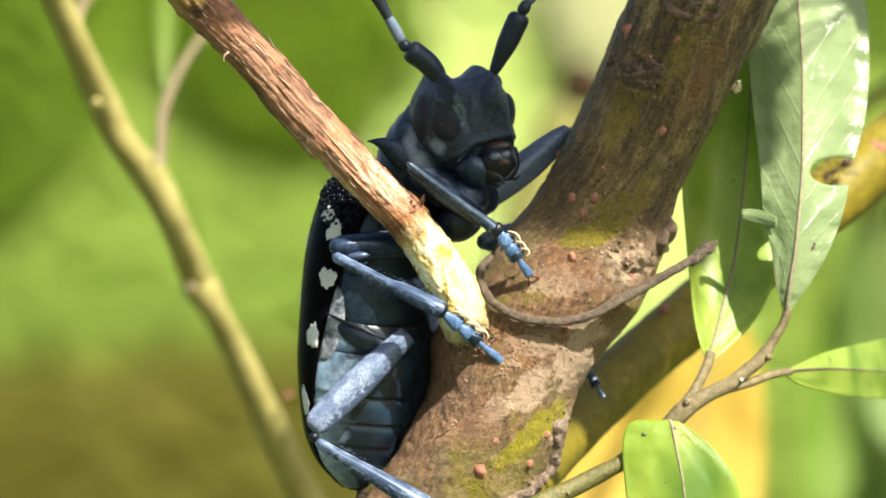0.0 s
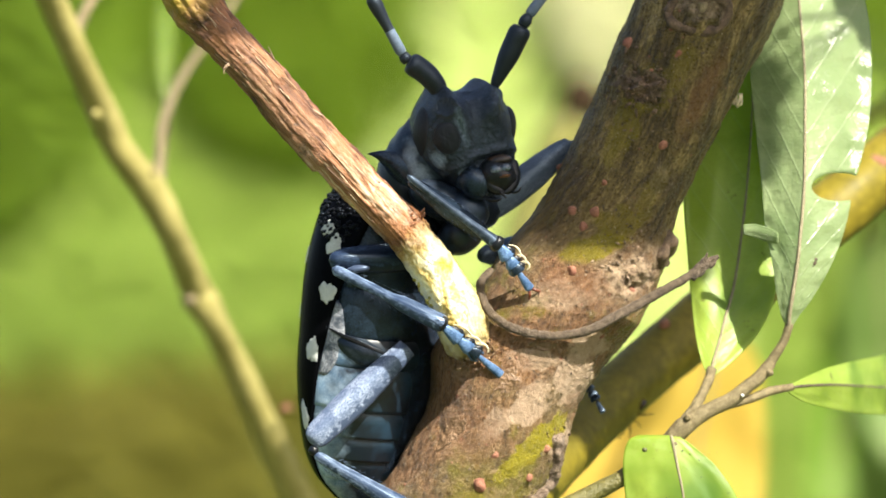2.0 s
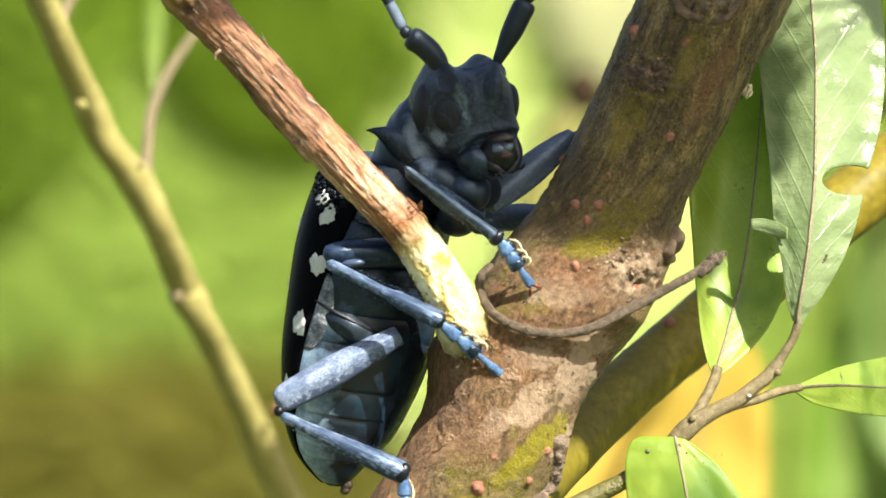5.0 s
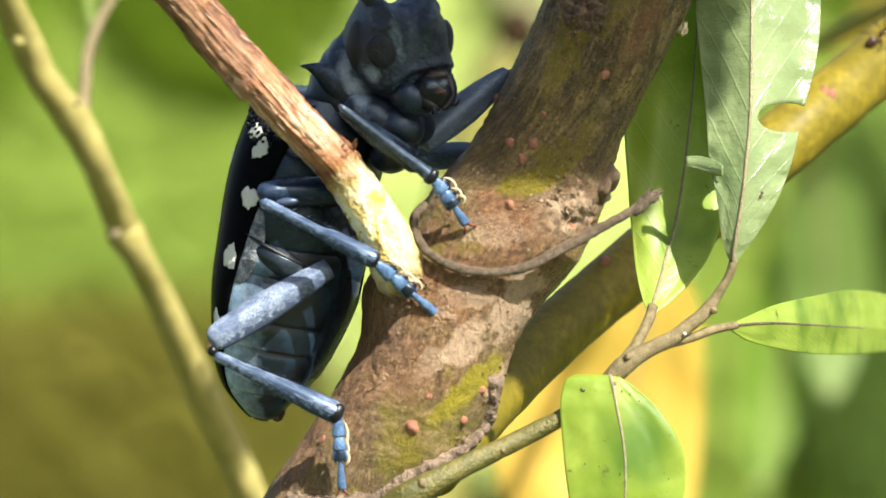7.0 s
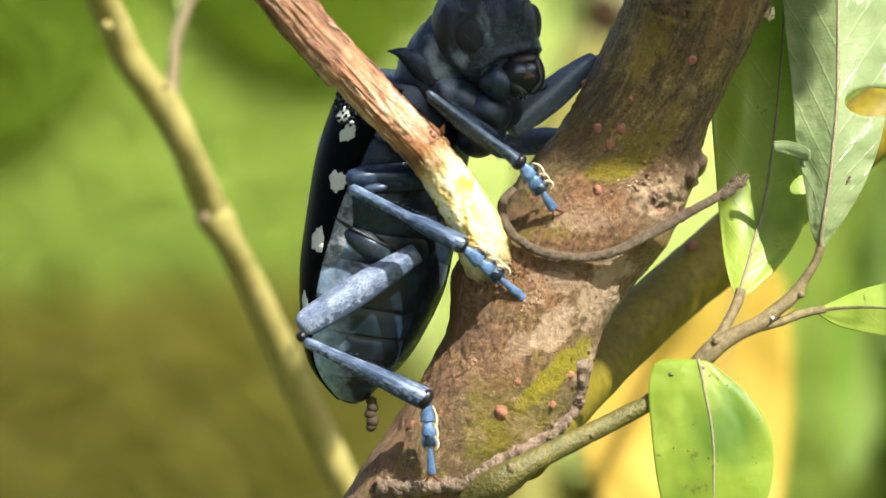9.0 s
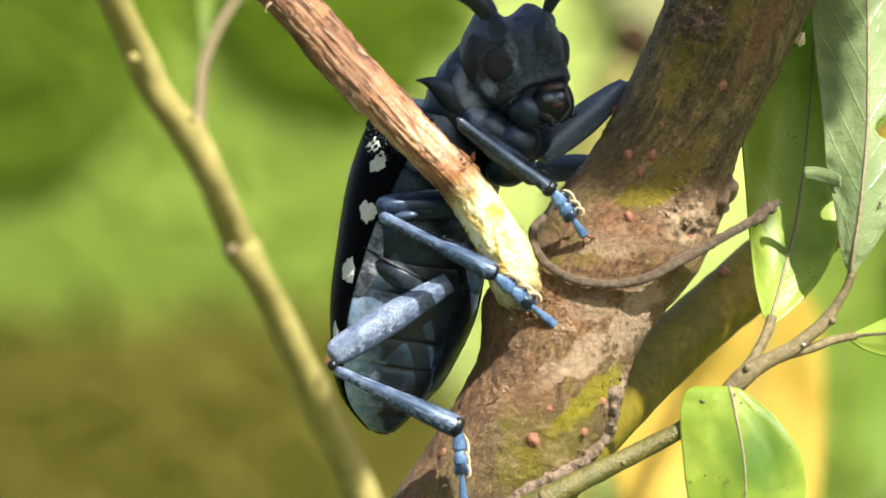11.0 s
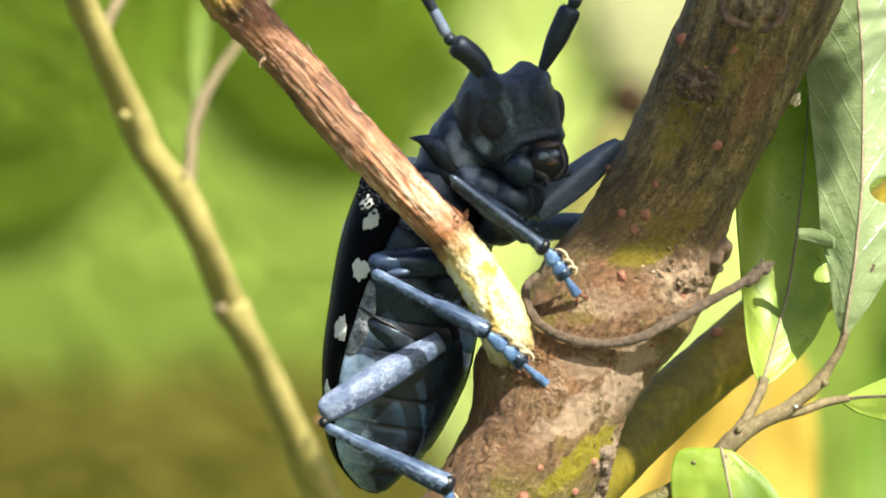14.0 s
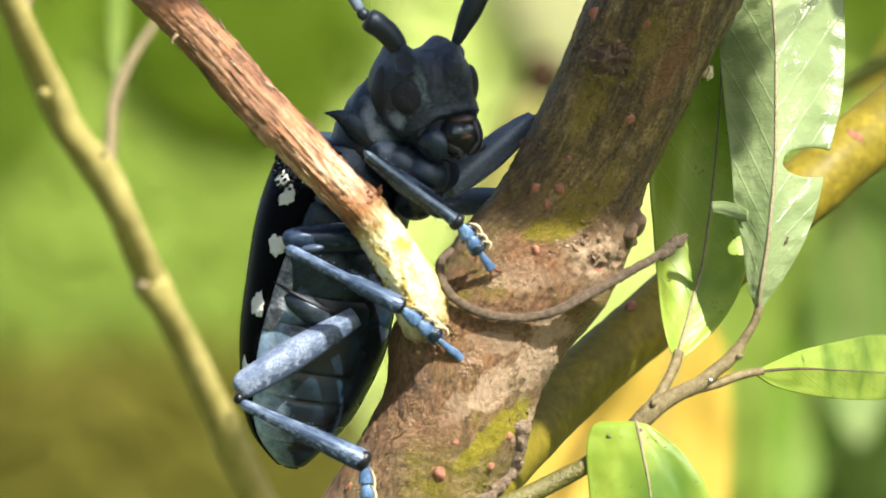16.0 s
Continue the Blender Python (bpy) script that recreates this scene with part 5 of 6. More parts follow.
# pronotum: a barrel with a side spine
PRO = [(718, 338, 0.4, 70), (734, 304, 0.0, 76), (752, 270, -0.6, 78), (770, 238, -1.2, 73), (788, 212, -1.8, 64)]
bm = bmesh.new()
pf = glide(PRO, 6)
rings = []
for i, (u, v, d, hw) in enumerate(pf):
    c = at(u, v, d)
    ax = (at(*pf[min(i + 1, len(pf) - 1)][:3]) - at(*pf[max(i - 1, 0)][:3])).normalized()
    lat = (LAT - ax * LAT.dot(ax)).normalized()
    ven = lat.cross(ax)
    if ven.dot(VENT) < 0:
        ven = -ven
    ring = []
    for j in range(40):
        w = 2 * math.pi * j / 40
        k = 1 + 0.05 * noise.noise(Vector((i * 0.4, 3 * math.cos(w), 3 * math.sin(w)))) + 0.03 * noise.noise(Vector((i * 0.9, 8 * math.cos(w), 8 * math.sin(w))))
        ring.append(c + (lat * math.sin(w) * 1.0 + ven * math.cos(w) * 0.92) * hw * K * k)
    rings.append(ring)
skin(bm, rings)
bmesh.ops.recalc_face_normals(bm, faces=bm.faces)
pronotum = part("pronotum", bm, NECK, beetle, "matt blue-black pronotum")
for rows, mt in ((((728, 284, -2.0, 2.0), (708, 270, -2.5, 1.45), (687, 259, -2.9, 0.8), (668, 252, -3.1, 0.34), (650, 250, -3.2, 0.04)), BODY),
                 (((850, 330, 1, 1.2), (880, 322, 1.5, 0.8), (905, 318, 2, 0.1)), BODY)):
    bm = bmesh.new()
    tube(bm, rows, 16, 6, 0.05)
    part("spine", bm, mt, pronotum, "sharp side spine")
bm = bmesh.new()
for _ in range(90):
    v = r7.uniform(205, 255)
    u = 700 + (240 - v) * 0.55 + r7.uniform(-10, 10)
    lump(bm, at(u, v, -0.4 + r7.uniform(-1, 1)), 0.22, 0.22, 0.18, seg=6)
tagged(part("granule_field", bm, RUGGED, pronotum, "fine dark granules"), kind="stuff")
# throat plates and front coxae
for c, r, q in (((778, 332, -3.2), (2.7, 1.7, 1.5), 25), ((822, 350, -3.4), (2.0, 1.7, 1.6), 20), ((815, 392, -2.2), (1.6, 2.0, 2.0), 60), ((812, 336, -1.0), (3.4, 2.4, 2.3), 18)):
    bm = bmesh.new()
    lump(bm, at(*c), *r, turn=Euler((0, radians(q), 0)).to_matrix(), seg=30, rough=0.05, freq=700)
    part("coxa", bm, NECK, pronotum, "dark rounded front coxa")

# head: boxy, with a flat brow, narrowing to the jaws at lower right
HEAD_C = at(814, 226, -2.6)
FRONT = Vector((0.40, -0.89, -0.20)).normalized()
TOPW = Vector((-0.10, 0.0, 0.99))
TOPW = (TOPW - FRONT * TOPW.dot(FRONT)).normalized()
SIDE = FRONT.cross(TOPW).normalized()
if SIDE.x > 0:
    SIDE = -SIDE


def head_point(x, y, z):
    """x to the beetle's near side, y to the front of the face, z to the crown, in mm."""
    return HEAD_C + (SIDE * x + FRONT * y + TOPW * z) * 1e-3


# lower rim of the face: cheek point, then up along the clypeus to the far side
RIM = [(700, 224), (742, 258), (785, 291), (816, 276), (844, 257), (870, 249), (896, 243), (930, 248)]


def near_line(u, v, line):
    """Distance on the grid to a polyline; positive above it."""
    best = (1e9, 1)
    for (a, b), (c, e) in zip(line, line[1:]):
        x, y = c - a, e - b
        k = max(0.0, min(1.0, ((u - a) * x + (v - b) * y) / (x * x + y * y)))
        h = math.hypot(u - a - x * k, v - b - y * k)
        if h < best[0]:
            best = (h, 1 if x * (v - b) - y * (u - a) < 0 else -1)
    return best[0] * best[1]


def face_relief(u, v):
    """Carving of the face, in mm towards the eye: rims, grooves, sockets and wrinkles."""
    h = near_line(u, v, RIM)
    out = 0.16 * math.exp(-((h - 5) / 6) ** 2)
    out -= 0.42 * min(1.0, max(0.0, (2 - h) / 8))
    for line, deep, wide in (([(850, 148), (853, 185), (858, 215), (864, 243)], 0.13, 2.6), ([(812, 196), (824, 222), (828, 250), (822, 268)], 0.10, 4.0), ([(862, 205), (876, 222), (884, 240)], 0.08, 2.5), ([(800, 142), (812, 152), (830, 150)], 0.10, 4.0)):
        out -= deep * math.exp(-(near_line(u, v, line) / wide) ** 2)
    for cu, cv, ru, rv in ((790, 214, 27, 33),):
        e = math.hypot((u - cu) / ru, (v - cv) / rv)
        out -= 0.10 * math.exp(-((e - 1.0) / 0.07) ** 2)
    e = math.hypot((u - 788) / 19, (v - 166) / 15)
    out += 0.22 * math.exp(-((e - 1.1) / 0.22) ** 2) - 0.25 * math.exp(-(e / 0.7) ** 2)
    p = Vector((u * 0.06, v * 0.06, 1.7))
    out += 0.06 * noise.noise(p) - 0.07 * (1 - abs(noise.noise(p * 1.9))) ** 6 + 0.03 * noise.noise(p * 3.7) - 0.035 * (1 - abs(noise.noise(p * 4.3))) ** 8
    return out


bm = bmesh.new()
rings = []
for i in range(151):
    s = i / 150  # crown to mouth
    z = 4.0 - 8.9 * s
    w = 4.05 * (1 - abs(2 * s - 0.86) ** 3.2 * 0.55) * (1 if s < 0.55 else 1 - 0.35 * ((s - 0.55) / 0.45) ** 1.4)
    dp = 3.3 * (1 - abs(2 * s - 1.0) ** 4 * 0.5)
    edge = min(i, 150 - i) / 5
    if edge < 1:
        k = 0.35 + 0.65 * math.sqrt(1 - (1 - edge) ** 2)
        w, dp = w * k, dp * k
    ring = []
    for j in range(220):
        a = 2 * math.pi * j / 220
        ca, sa = math.cos(a), math.sin(a)
        e = 0.72
        x, y = w * math.copysign(abs(ca) ** e, ca), dp * math.copysign(abs(sa) ** e, sa)
        if y > 0:
            # raised tubercles by the antennae
            y -= 0.2 * math.exp(-(x / 0.5) ** 2) * (1 if s < 0.5 else 0.1)
            y += 0.75 * math.exp(-((abs(x) - 1.6) / 0.9) ** 2 - ((s - 0.12) / 0.12) ** 2)
        zz = z + (0.9 * math.exp(-((abs(x) - 1.95) / 0.8) ** 2) - 0.12 * math.exp(-(x / 0.7) ** 2)) * (1 if s < 0.12 else math.exp(-((s - 0.12) / 0.1) ** 2))
        x -= 1.7 * max(0.0, s - 0.35) ** 1.2 / 0.6
        q = head_point(x, y, zz)
        if y > -0.2 * dp:
            f = 1 + q.y * 1e3 / FAR
            u, v = 784 + q.x / K / f, 441 - (q.z - HIGH) / K / f
            out = face_relief(u, v) * min(1.0, (y / dp + 0.2) / 0.5)
            q += (FRONT * 0.8 + Vector((0, -0.2, 0))) * out * 1e-3
        ring.append(q)
    rings.append(ring)
skin(bm, rings)
bmesh.ops.recalc_face_normals(bm, faces=bm.faces)
FACE_TREE = BVHTree.FromBMesh(bm)
head = part("head", bm, HEADSHELL, beetle, "matt blue-black head with a flat brow")


def face_lump(name, u, v, d, rx, ry, rz, mt, label, tilt=0.0, rough=0.0):
    bm = bmesh.new()
    lump(bm, at(u, v, d), rx, ry, rz, Euler((0, radians(tilt), radians(-24))).to_matrix(), 26, rough, 900)
    return part(name, bm, mt, head, label)



def on_face(u, v, tree=None):
    hit, nrm, _, _ = (tree or FACE_TREE).ray_cast(at(u, v, -30), Vector((0, 1, 0)))
    return hit, nrm


def face_patch(name, u, v, ru, rv, tilt, bulge, mt, label, wobble=0.0, seed=0, tree=None, on=None):
    """A patch fitted to the curve of the head, swelling by bulge mm in its middle."""
    r = random.Random(seed)
    ph = [r.uniform(0, 6.3) for _ in range(3)]
    w = radians(tilt)
    bm = bmesh.new()
    rings = []
    swell = Vector((0, 0, 0))
    for k in range(24):
        a = 2 * math.pi * k / 24
        hit, nrm = on_face(u + 0.6 * ru * math.cos(a), v + 0.6 * rv * math.sin(a), tree)
        if hit:
            swell += nrm if nrm.y < 0 else -nrm
    swell.normalize()
    for share in np.linspace(0.08, 1.0, 10):
        ring = []
        for k in range(40):
            a = 2 * math.pi * k / 40
            s = share * (1 + wobble * (math.sin(2 * a + ph[0]) + 0.7 * math.sin(3 * a + ph[1]) + 0.6 * math.sin(7 * a + ph[2])))
            for shrink in (1, 0.94, 0.88, 0.8, 0.7, 0.6, 0.4):
                x, y = ru * s * shrink * math.cos(a), rv * s * shrink * math.sin(a)
                hit, nrm = on_face(u + x * math.cos(w) - y * math.sin(w), v + x * math.sin(w) + y * math.cos(w), tree)
                if hit:
                    break
            ring.append(hit + swell * (bulge * (1 - share ** 2.5) + (0.03 if share < 0.99 else -0.04)) * 1e-3)
        rings.append(ring)
    skin(bm, rings)
    return part(name, bm, mt, on or head, label)


face_patch("eye", 790, 213, 25, 31, -18, 0.26, EYE, "dull black lower eye lobe")
face_patch("eye", 741, 205, 14, 52, 6, 0.1, EYE, "dull black upper eye lobe")
face_lump("eye", 889, 205, -2.6, 0.9, 1.6, 1.9, EYE, "dull black kidney-shaped eye", 8)
face_lump("antenna_socket", 866, 152, -3.2, 1.0, 1.2, 1.1, HEADSHELL, "raised antenna socket", 20, 0.1)
face_lump("antenna_socket", 793, 172, -5.0, 1.2, 1.1, 1.0, HEADSHELL, "raised antenna socket", -20, 0.1)
face_lump("mouth_frame", 878, 288, -4.5, 1.75, 1.4, 1.45, MOUTH, "dull black mouth frame", 10, 0.12)
face_lump("clypeus", 880, 262, -4.6, 1.15, 0.8, 0.5, plain("clypeus", (0.012, 0.012, 0.014), (0.085, 0.045, 0.022), 1600, 0.3, 0.5, 1e-4), "brown plate above the lip", -10, 0.15)
bm = bmesh.new()
for u, v, r in ((876, 278, 0.62), (893, 274, 0.56)):
    lump(bm, at(u, v, -5.55), r, 0.45, r * 0.66, Euler((0, radians(-10), radians(-24))).to_matrix(), 18, 0.1, 900)
part("labrum", bm, LABRUM, head, "shiny grey cleft upper lip")
face_lump("lip_fringe", 889, 290, -5.6, 0.66, 0.45, 0.16, AMBER, "amber hair fringe under the lip", -14, 0.25)
face_lump("cheek", 838, 300, -4.6, 1.5, 1.2, 1.3, BODY, "dark lower cheek", 35, 0.12)


def face_rods(bm, rows, n=10, per=4):
    pts = glide(rows, per)
    rods(bm, [at(p[0], p[1], p[2]) for p in pts], [max(p[3], 0.01) * 1e-3 for p in pts], n)


bm = bmesh.new()
face_rods(bm, ((806, 154, -5.9, 0.03), (812, 160, -6.1, 0.06), (816, 162, -6.1, 0.02)), 6)
part("hair", bm, SPOT, head, "tiny pale hair")
jaws = []
for rows in (((856, 278, -4.3, 0.6), (862, 297, -4.8, 0.7), (872, 308, -5.1, 0.55), (884, 315, -5.3, 0.35), (892, 319, -5.4, 0.08)), ((904, 262, -4.0, 0.45), (908, 284, -4.4, 0.55), (905, 302, -4.8, 0.5), (899, 313, -5.1, 0.35), (892, 318, -5.4, 0.1))):
    bm = bmesh.new()
    face_rods(bm, rows, 12)
    jaws.append(part("mandible", bm, MOUTH, head, "glossy black mandible"))
palps = []
for rows in (((850, 312, -4.7, 0.18), (858, 326, -5.1, 0.17), (874, 330, -5.5, 0.14), (884, 328, -5.7, 0.04)), ((898, 300, -4.7, 0.15), (908, 314, -5.2, 0.14), (918, 312, -5.5, 0.11), (922, 304, -5.5, 0.04)),
             ((880, 306, -5.1, 0.15), (884, 318, -5.6, 0.14), (892, 328, -5.7, 0.04))):
    bm = bmesh.new()
    face_rods(bm, rows, 8)
    palps.append(part("palp", bm, MOUTH, head, "thin black feeler of the mouth"))


def feeler(points, widths):
    """An antenna of segments, each with a pale base and a black end; points on the grid from the head outwards."""
    for i in range(len(points) - 1):
        p, q = at(*points[i]), at(*points[i + 1])
        L = (q - p).length
        bm = bmesh.new()
        r0, r1 = widths[i]
        if i == 0:
            prof = [(0, r0 * 0.7), (0.08, r0), (0.25, r0 + (r1 - r0) * 0.35), (0.5, r0 + (r1 - r0) * 0.85), (0.72, r1 * 0.97), (0.88, r1), (0.95, r1 * 0.9), (0.985, r1 * 0.7), (1, r1 * 0.4)]
        elif i == 1:
            prof = [(0, r0 * 0.8), (0.5, r0), (1, r1 * 0.7)]
        else:
            prof = [(0, r0 * 0.7), (0.08, r0), (0.5, r0 * 0.95), (0.88, r1 * 1.25), (1, r1 * 0.8)]
        pts = glide(prof, 5)
        bow = Vector((1, 0, 0.8)) * (0.09 * L if i == 0 and q.x < p.x else 0.0)
        places = [p + (q - p) * s + bow * math.sin(math.pi * min(max(s, 0), 1)) for s, _ in pts]
        rods(bm, places, [r * 1e-3 for _, r in pts], 14, 0.03, 2500)
        bm.faces.ensure_lookup_table()
        if i >= 2:
            for f in bm.faces:
                if (f.calc_center_median() - p).dot(q - p) / L / L < 0.42:
                    f.material_index = 1
        part("antenna_scape" if i == 0 else "antenna_segment", bm, [ANTENNA, PALE_RING], head, "stout black first antenna segment" if i == 0 else ("" if i == 1 else "black antenna segment with a pale grey base"))


feeler([(788, 168, -4.6), (721, 87, -5.4), (711, 74, -5.5), (655, -28, -6.2), (612, -130, -6.8), (575, -235, -7.2), (545, -340, -7.4), (520, -440, -7.4), (500, -535, -7.2), (485, -625, -7)],
       [(0.56, 0.96), (0.52, 0.52), (0.46, 0.50), (0.45, 0.46), (0.42, 0.42), (0.38, 0.38), (0.36, 0.36), (0.33, 0.33), (0.3, 0.2)])
feeler([(872, 132, -3.0), (922, 24, -3.4), (934, 4, -3.4), (992, -72, -3.2), (1050, -165, -2.6), (1105, -262, -2), (1152, -360, -1.2), (1190, -460, -0.4), (1222, -560, 0.4), (1248, -650, 1)],
       [(0.46, 0.92), (0.52, 0.52), (0.44, 0.48), (0.45, 0.46), (0.42, 0.42), (0.38, 0.38), (0.36, 0.36), (0.33, 0.33), (0.3, 0.2)])


# ---- legs ----
def foot(parent, p, q, steps, width=0.62, claw=True, lean=0.0):
    """A foot from p to q: lobed segments with pale pads beneath and two claws. Placed in the space of parent."""
    made = []
    ax = q - p
    for i, (a, b) in enumerate(steps):
        s, e = p + ax * a, p + ax * b
        L = (e - s).length
        w = width * (1 if i < 3 else 0.78)
        bm = bmesh.new()
        if i < 3:
            prof = [(0, 0.34 * w), (0.12, 0.50 * w), (0.55, 0.80 * w), (0.88, 1.0 * w), (0.97, 0.96 * w), (1.0, 0.6 * w)]
        else:
            prof = [(0, 0.28 * w), (0.3, 0.42 * w), (0.75, 0.72 * w), (0.96, 0.78 * w), (1, 0.5 * w)]
        pts = glide(prof, 4)
        rods(bm, [s + (e - s) * t + Vector((0, -0.00012 * math.sin(t * 3), 0)) for t, _ in pts], [r * 1e-3 for _, r in pts], 12, 0.03, 2500, None, 0.6)
        seg = part("tarsus_segment", bm, BODY if i == 2 else TARSUS, parent, "dark cleft foot segment" if i == 2 else "pale blue lobed foot segment")
        made.append(seg)
        across = ax.normalized().cross(Vector((0, 1, 0))).normalized() * w * 1e-3
        if i < 2:
            bm = bmesh.new()
            rods(bm, [s + (e - s) * k for k in (0.86, 0.96, 1.06)], [0.9e-3 * w, 1.02e-3 * w, 0.55e-3 * w], 12, 0, 1, None, 0.62)
            part("collar", bm, MOUTH, seg, "black rim of a foot segment")
        if i == 2:
            for k in (-1, 1):
                bm = bmesh.new()
                rods(bm, [s + across * k * 0.25, s + (e - s) * 0.4 + across * k * 0.55, s + (e - s) * 0.9 + across * k * 0.68, s + (e - s) * 1.25 + across * k * 0.62], [x * w * 1e-3 for x in (0.25, 0.40, 0.42, 0.15)], 10, 0.05, 2500, None, 0.7)
                part("lobe", bm, TARSUS, seg, "pale blue side lobe")
        if i < 3:
            edge = ax.normalized().cross(Vector((0, 1, 0))).normalized() * w * 1e-3
            bm = bmesh.new()
            rods(bm, [s + (e - s) * k + edge * x for k, x in ((0.25, 0.25), (0.5, 0.55), (0.85, 0.8), (1.08, 0.7))], [x * w * 1e-3 for x in (0.25, 0.5, 0.6, 0.25)], 10, 0.05, 2500, None, 0.75)
            part("sole", bm, MOUTH, seg, "black underside of a foot segment")
            bm = bmesh.new()
            side_dir = ax.normalized().cross(Vector((0, 1, 0))).normalized()
            mid = s + (e - s) * 0.75
            out = [mid + side_dir * w * 1e-3 * x + ax.normalized() * L * y for x, y in ((1.0, -0.4), (1.55, -0.1), (1.68, 0.3), (1.4, 0.62), (1.0, 0.68))]
            out = [Vector(p) for p in glide([tuple(p) for p in out], 5)]
            rods(bm, out, [0.000065 * (0.5 + math.sin(math.pi * k / (len(out) - 1))) for k in range(len(out))], 6)
            part("tarsal_pad", bm, PAD, seg, "cream hair pad")
    if claw:
        for k in (-1, 1):
            side_dir = ax.normalized().cross(Vector((0, 1, 0))).normalized()
            bm = bmesh.new()
            n = ax.normalized()
            rods(bm, [q + side_dir * k * 0.0001, q + n * 0.0004 + side_dir * k * 0.00035, q + n * 0.00062 + side_dir * k * 0.00055 + Vector((0, 0.0002, 0)), q + n * 0.0006 + side_dir * k * 0.0007 + Vector((0, 0.0005, 0))],
                 [0.00013, 0.00012, 0.00008, 0.00002], 7)
            part("claw", bm, CLAW, made[-1], "red-brown claw")
    return made


STEPS = ((0.0, 0.29), (0.26, 0.47), (0.43, 0.60), (0.48, 1.0))
# front leg, near side
limb("femur", beetle, at(724, 296, -8.2), at(858, 394, -4.6), [(0, 0.1), (0.03, 0.38), (0.2, 0.55), (0.55, 0.8), (0.9, 0.7), (1, 0.45)], BODY, 0.8)
limb("tibia", beetle, at(720, 288, -9.0), at(884, 412, -7.2), [(0, 0.05), (0.02, 0.18), (0.07, 0.26), (0.3, 0.25), (0.7, 0.33), (0.92, 0.5), (1, 0.34)], DARKLEG, 0.7, 0.02, "blue-grey shin with fine hairs")
foot(beetle, at(882, 410, -7.2), at(938, 488, -6.1), STEPS, 0.64)
# middle leg, near side
limb("femur", beetle, at(583, 438, -6.0), at(765, 432, -3.4), [(0, 0.1), (0.015, 0.42), (0.06, 0.72), (0.2, 0.98), (0.5, 1.12), (0.85, 1.0), (1, 0.7)], MIDTHIGH, 0.8, 0, "blue-black thigh with a pale tip")
# lower lobe of the thigh, its highlight put into a pale colour
bm = bmesh.new()
lump(bm, at(634, 453, -5.95), 0.95, 0.4, 0.32, Euler((0, radians(-6), 0)).to_matrix(), 20)
part("thigh_lobe", bm, FEMUR, beetle, "lower lobe of the middle thigh, pale for its highlight")
limb("tibia", beetle, at(588, 452, -6.4), at(788, 552, -7.7), [(0, 0.06), (0.02, 0.28), (0.06, 0.42), (0.3, 0.40), (0.52, 0.42), (0.62, 0.58), (0.85, 0.68), (0.97, 0.68), (1, 0.4)], LEGSHELL, 0.75, 0.02, "blue-grey shin with fine hairs")
foot(beetle, at(782, 552, -7.7), at(888, 640, -5.9), STEPS, 0.60)
# front leg, far side, bracing on the branch
limb("femur", beetle, at(862, 352, -1.0), at(1006, 232, 2.5), [(0, 0.8), (0.15, 1.05), (0.5, 1.2), (0.85, 0.9), (1, 0.6)], FARLEG, 0.85, 0, "blue-grey far front thigh")
limb("tibia", beetle, at(1006, 232, 2.5), at(1090, 330, 6.2), [(0, 0.5), (0.5, 0.6), (1, 0.7)], FARLEG, 0.8)


def swinging_limb(name, length, radii, material, flat=0.75, label="", bow=0.0):
    """A limb piece that motions() will place: x axis from its joint."""
    return part(name, bone(length, radii, flat, bow=bow), material, beetle, label, local=True)


def fringe(parent, length, radius, count, seed, lo=0.1, hi=1.0):
    """Fine pale bristles along both edges of a limb piece."""
    r = random.Random(seed)
    bm = bmesh.new()
    for _ in range(count):
        s = lo + (hi - lo) * r.random()
        sg = r.choice((-1, 1))
        h = r.uniform(0.1, 0.24) * 1e-3
        p = Vector((s * length, sg * radius * 0.9e-3 * (0.6 + 0.5 * s), r.uniform(-0.2, 0.4) * radius * 1e-3))
        rods(bm, [p, p + Vector((h * 1.1, sg * h, r.uniform(-0.3, 0.6) * h))], [1.1e-5, 0.4e-5], 4)
    tagged(part("bristles", bm, LEGSHELL, parent, "fine pale bristles", local=True), kind="stuff")


def dark_tip(ob, length, r, flat):
    """The black end of a shin, where the foot begins."""
    bm = bmesh.new()
    rods(bm, [Vector((length * k, 0, 0)) for k in (0.93, 0.96, 0.99, 1.01)], [r * 0.95e-3, r * 1.05e-3, r * 0.98e-3, r * 0.5e-3], 16, 0.08, 2500, None, 1.0, flat)
    part("shin_tip", bm, MOUTH, ob, "black tip of the shin", local=True)


for ob in [o for o in beetle.children if o.name.startswith("tibia")]:
    dark_tip(ob, max(v.co.x for v in ob.data.vertices), 0.66, 0.75)
    fringe(ob, max(v.co.x for v in ob.data.vertices), 0.8, 90, 5)
HIND_F, HIND_T = 242 * K, 238 * K
hind_femur = swinging_limb("femur", HIND_F, [(0, 0.1), (0.012, 0.5), (0.04, 0.84), (0.12, 1.05), (0.45, 1.17), (0.75, 1.0), (1, 0.75)], FEMUR, 0.7, "pale blue-grey hind thigh")
hind_tibia = swinging_limb("tibia", HIND_T, [(0, 0.06), (0.015, 0.25), (0.05, 0.4), (0.2, 0.43), (0.5, 0.62), (0.8, 0.8), (0.96, 0.8), (1, 0.5)], HIND, 0.7, "pale blue-grey hind shin with fine hairs", 0.015)
dark_tip(hind_tibia, HIND_T, 0.82, 0.75)
fringe(hind_tibia, HIND_T, 0.95, 130, 8)
fringe(hind_femur, HIND_F, 1.25, 60, 9, 0.05, 0.7)
bm = bmesh.new()
lump(bm, Vector((0, 0, 0)), 0.42, 0.4, 0.42, seg=12)
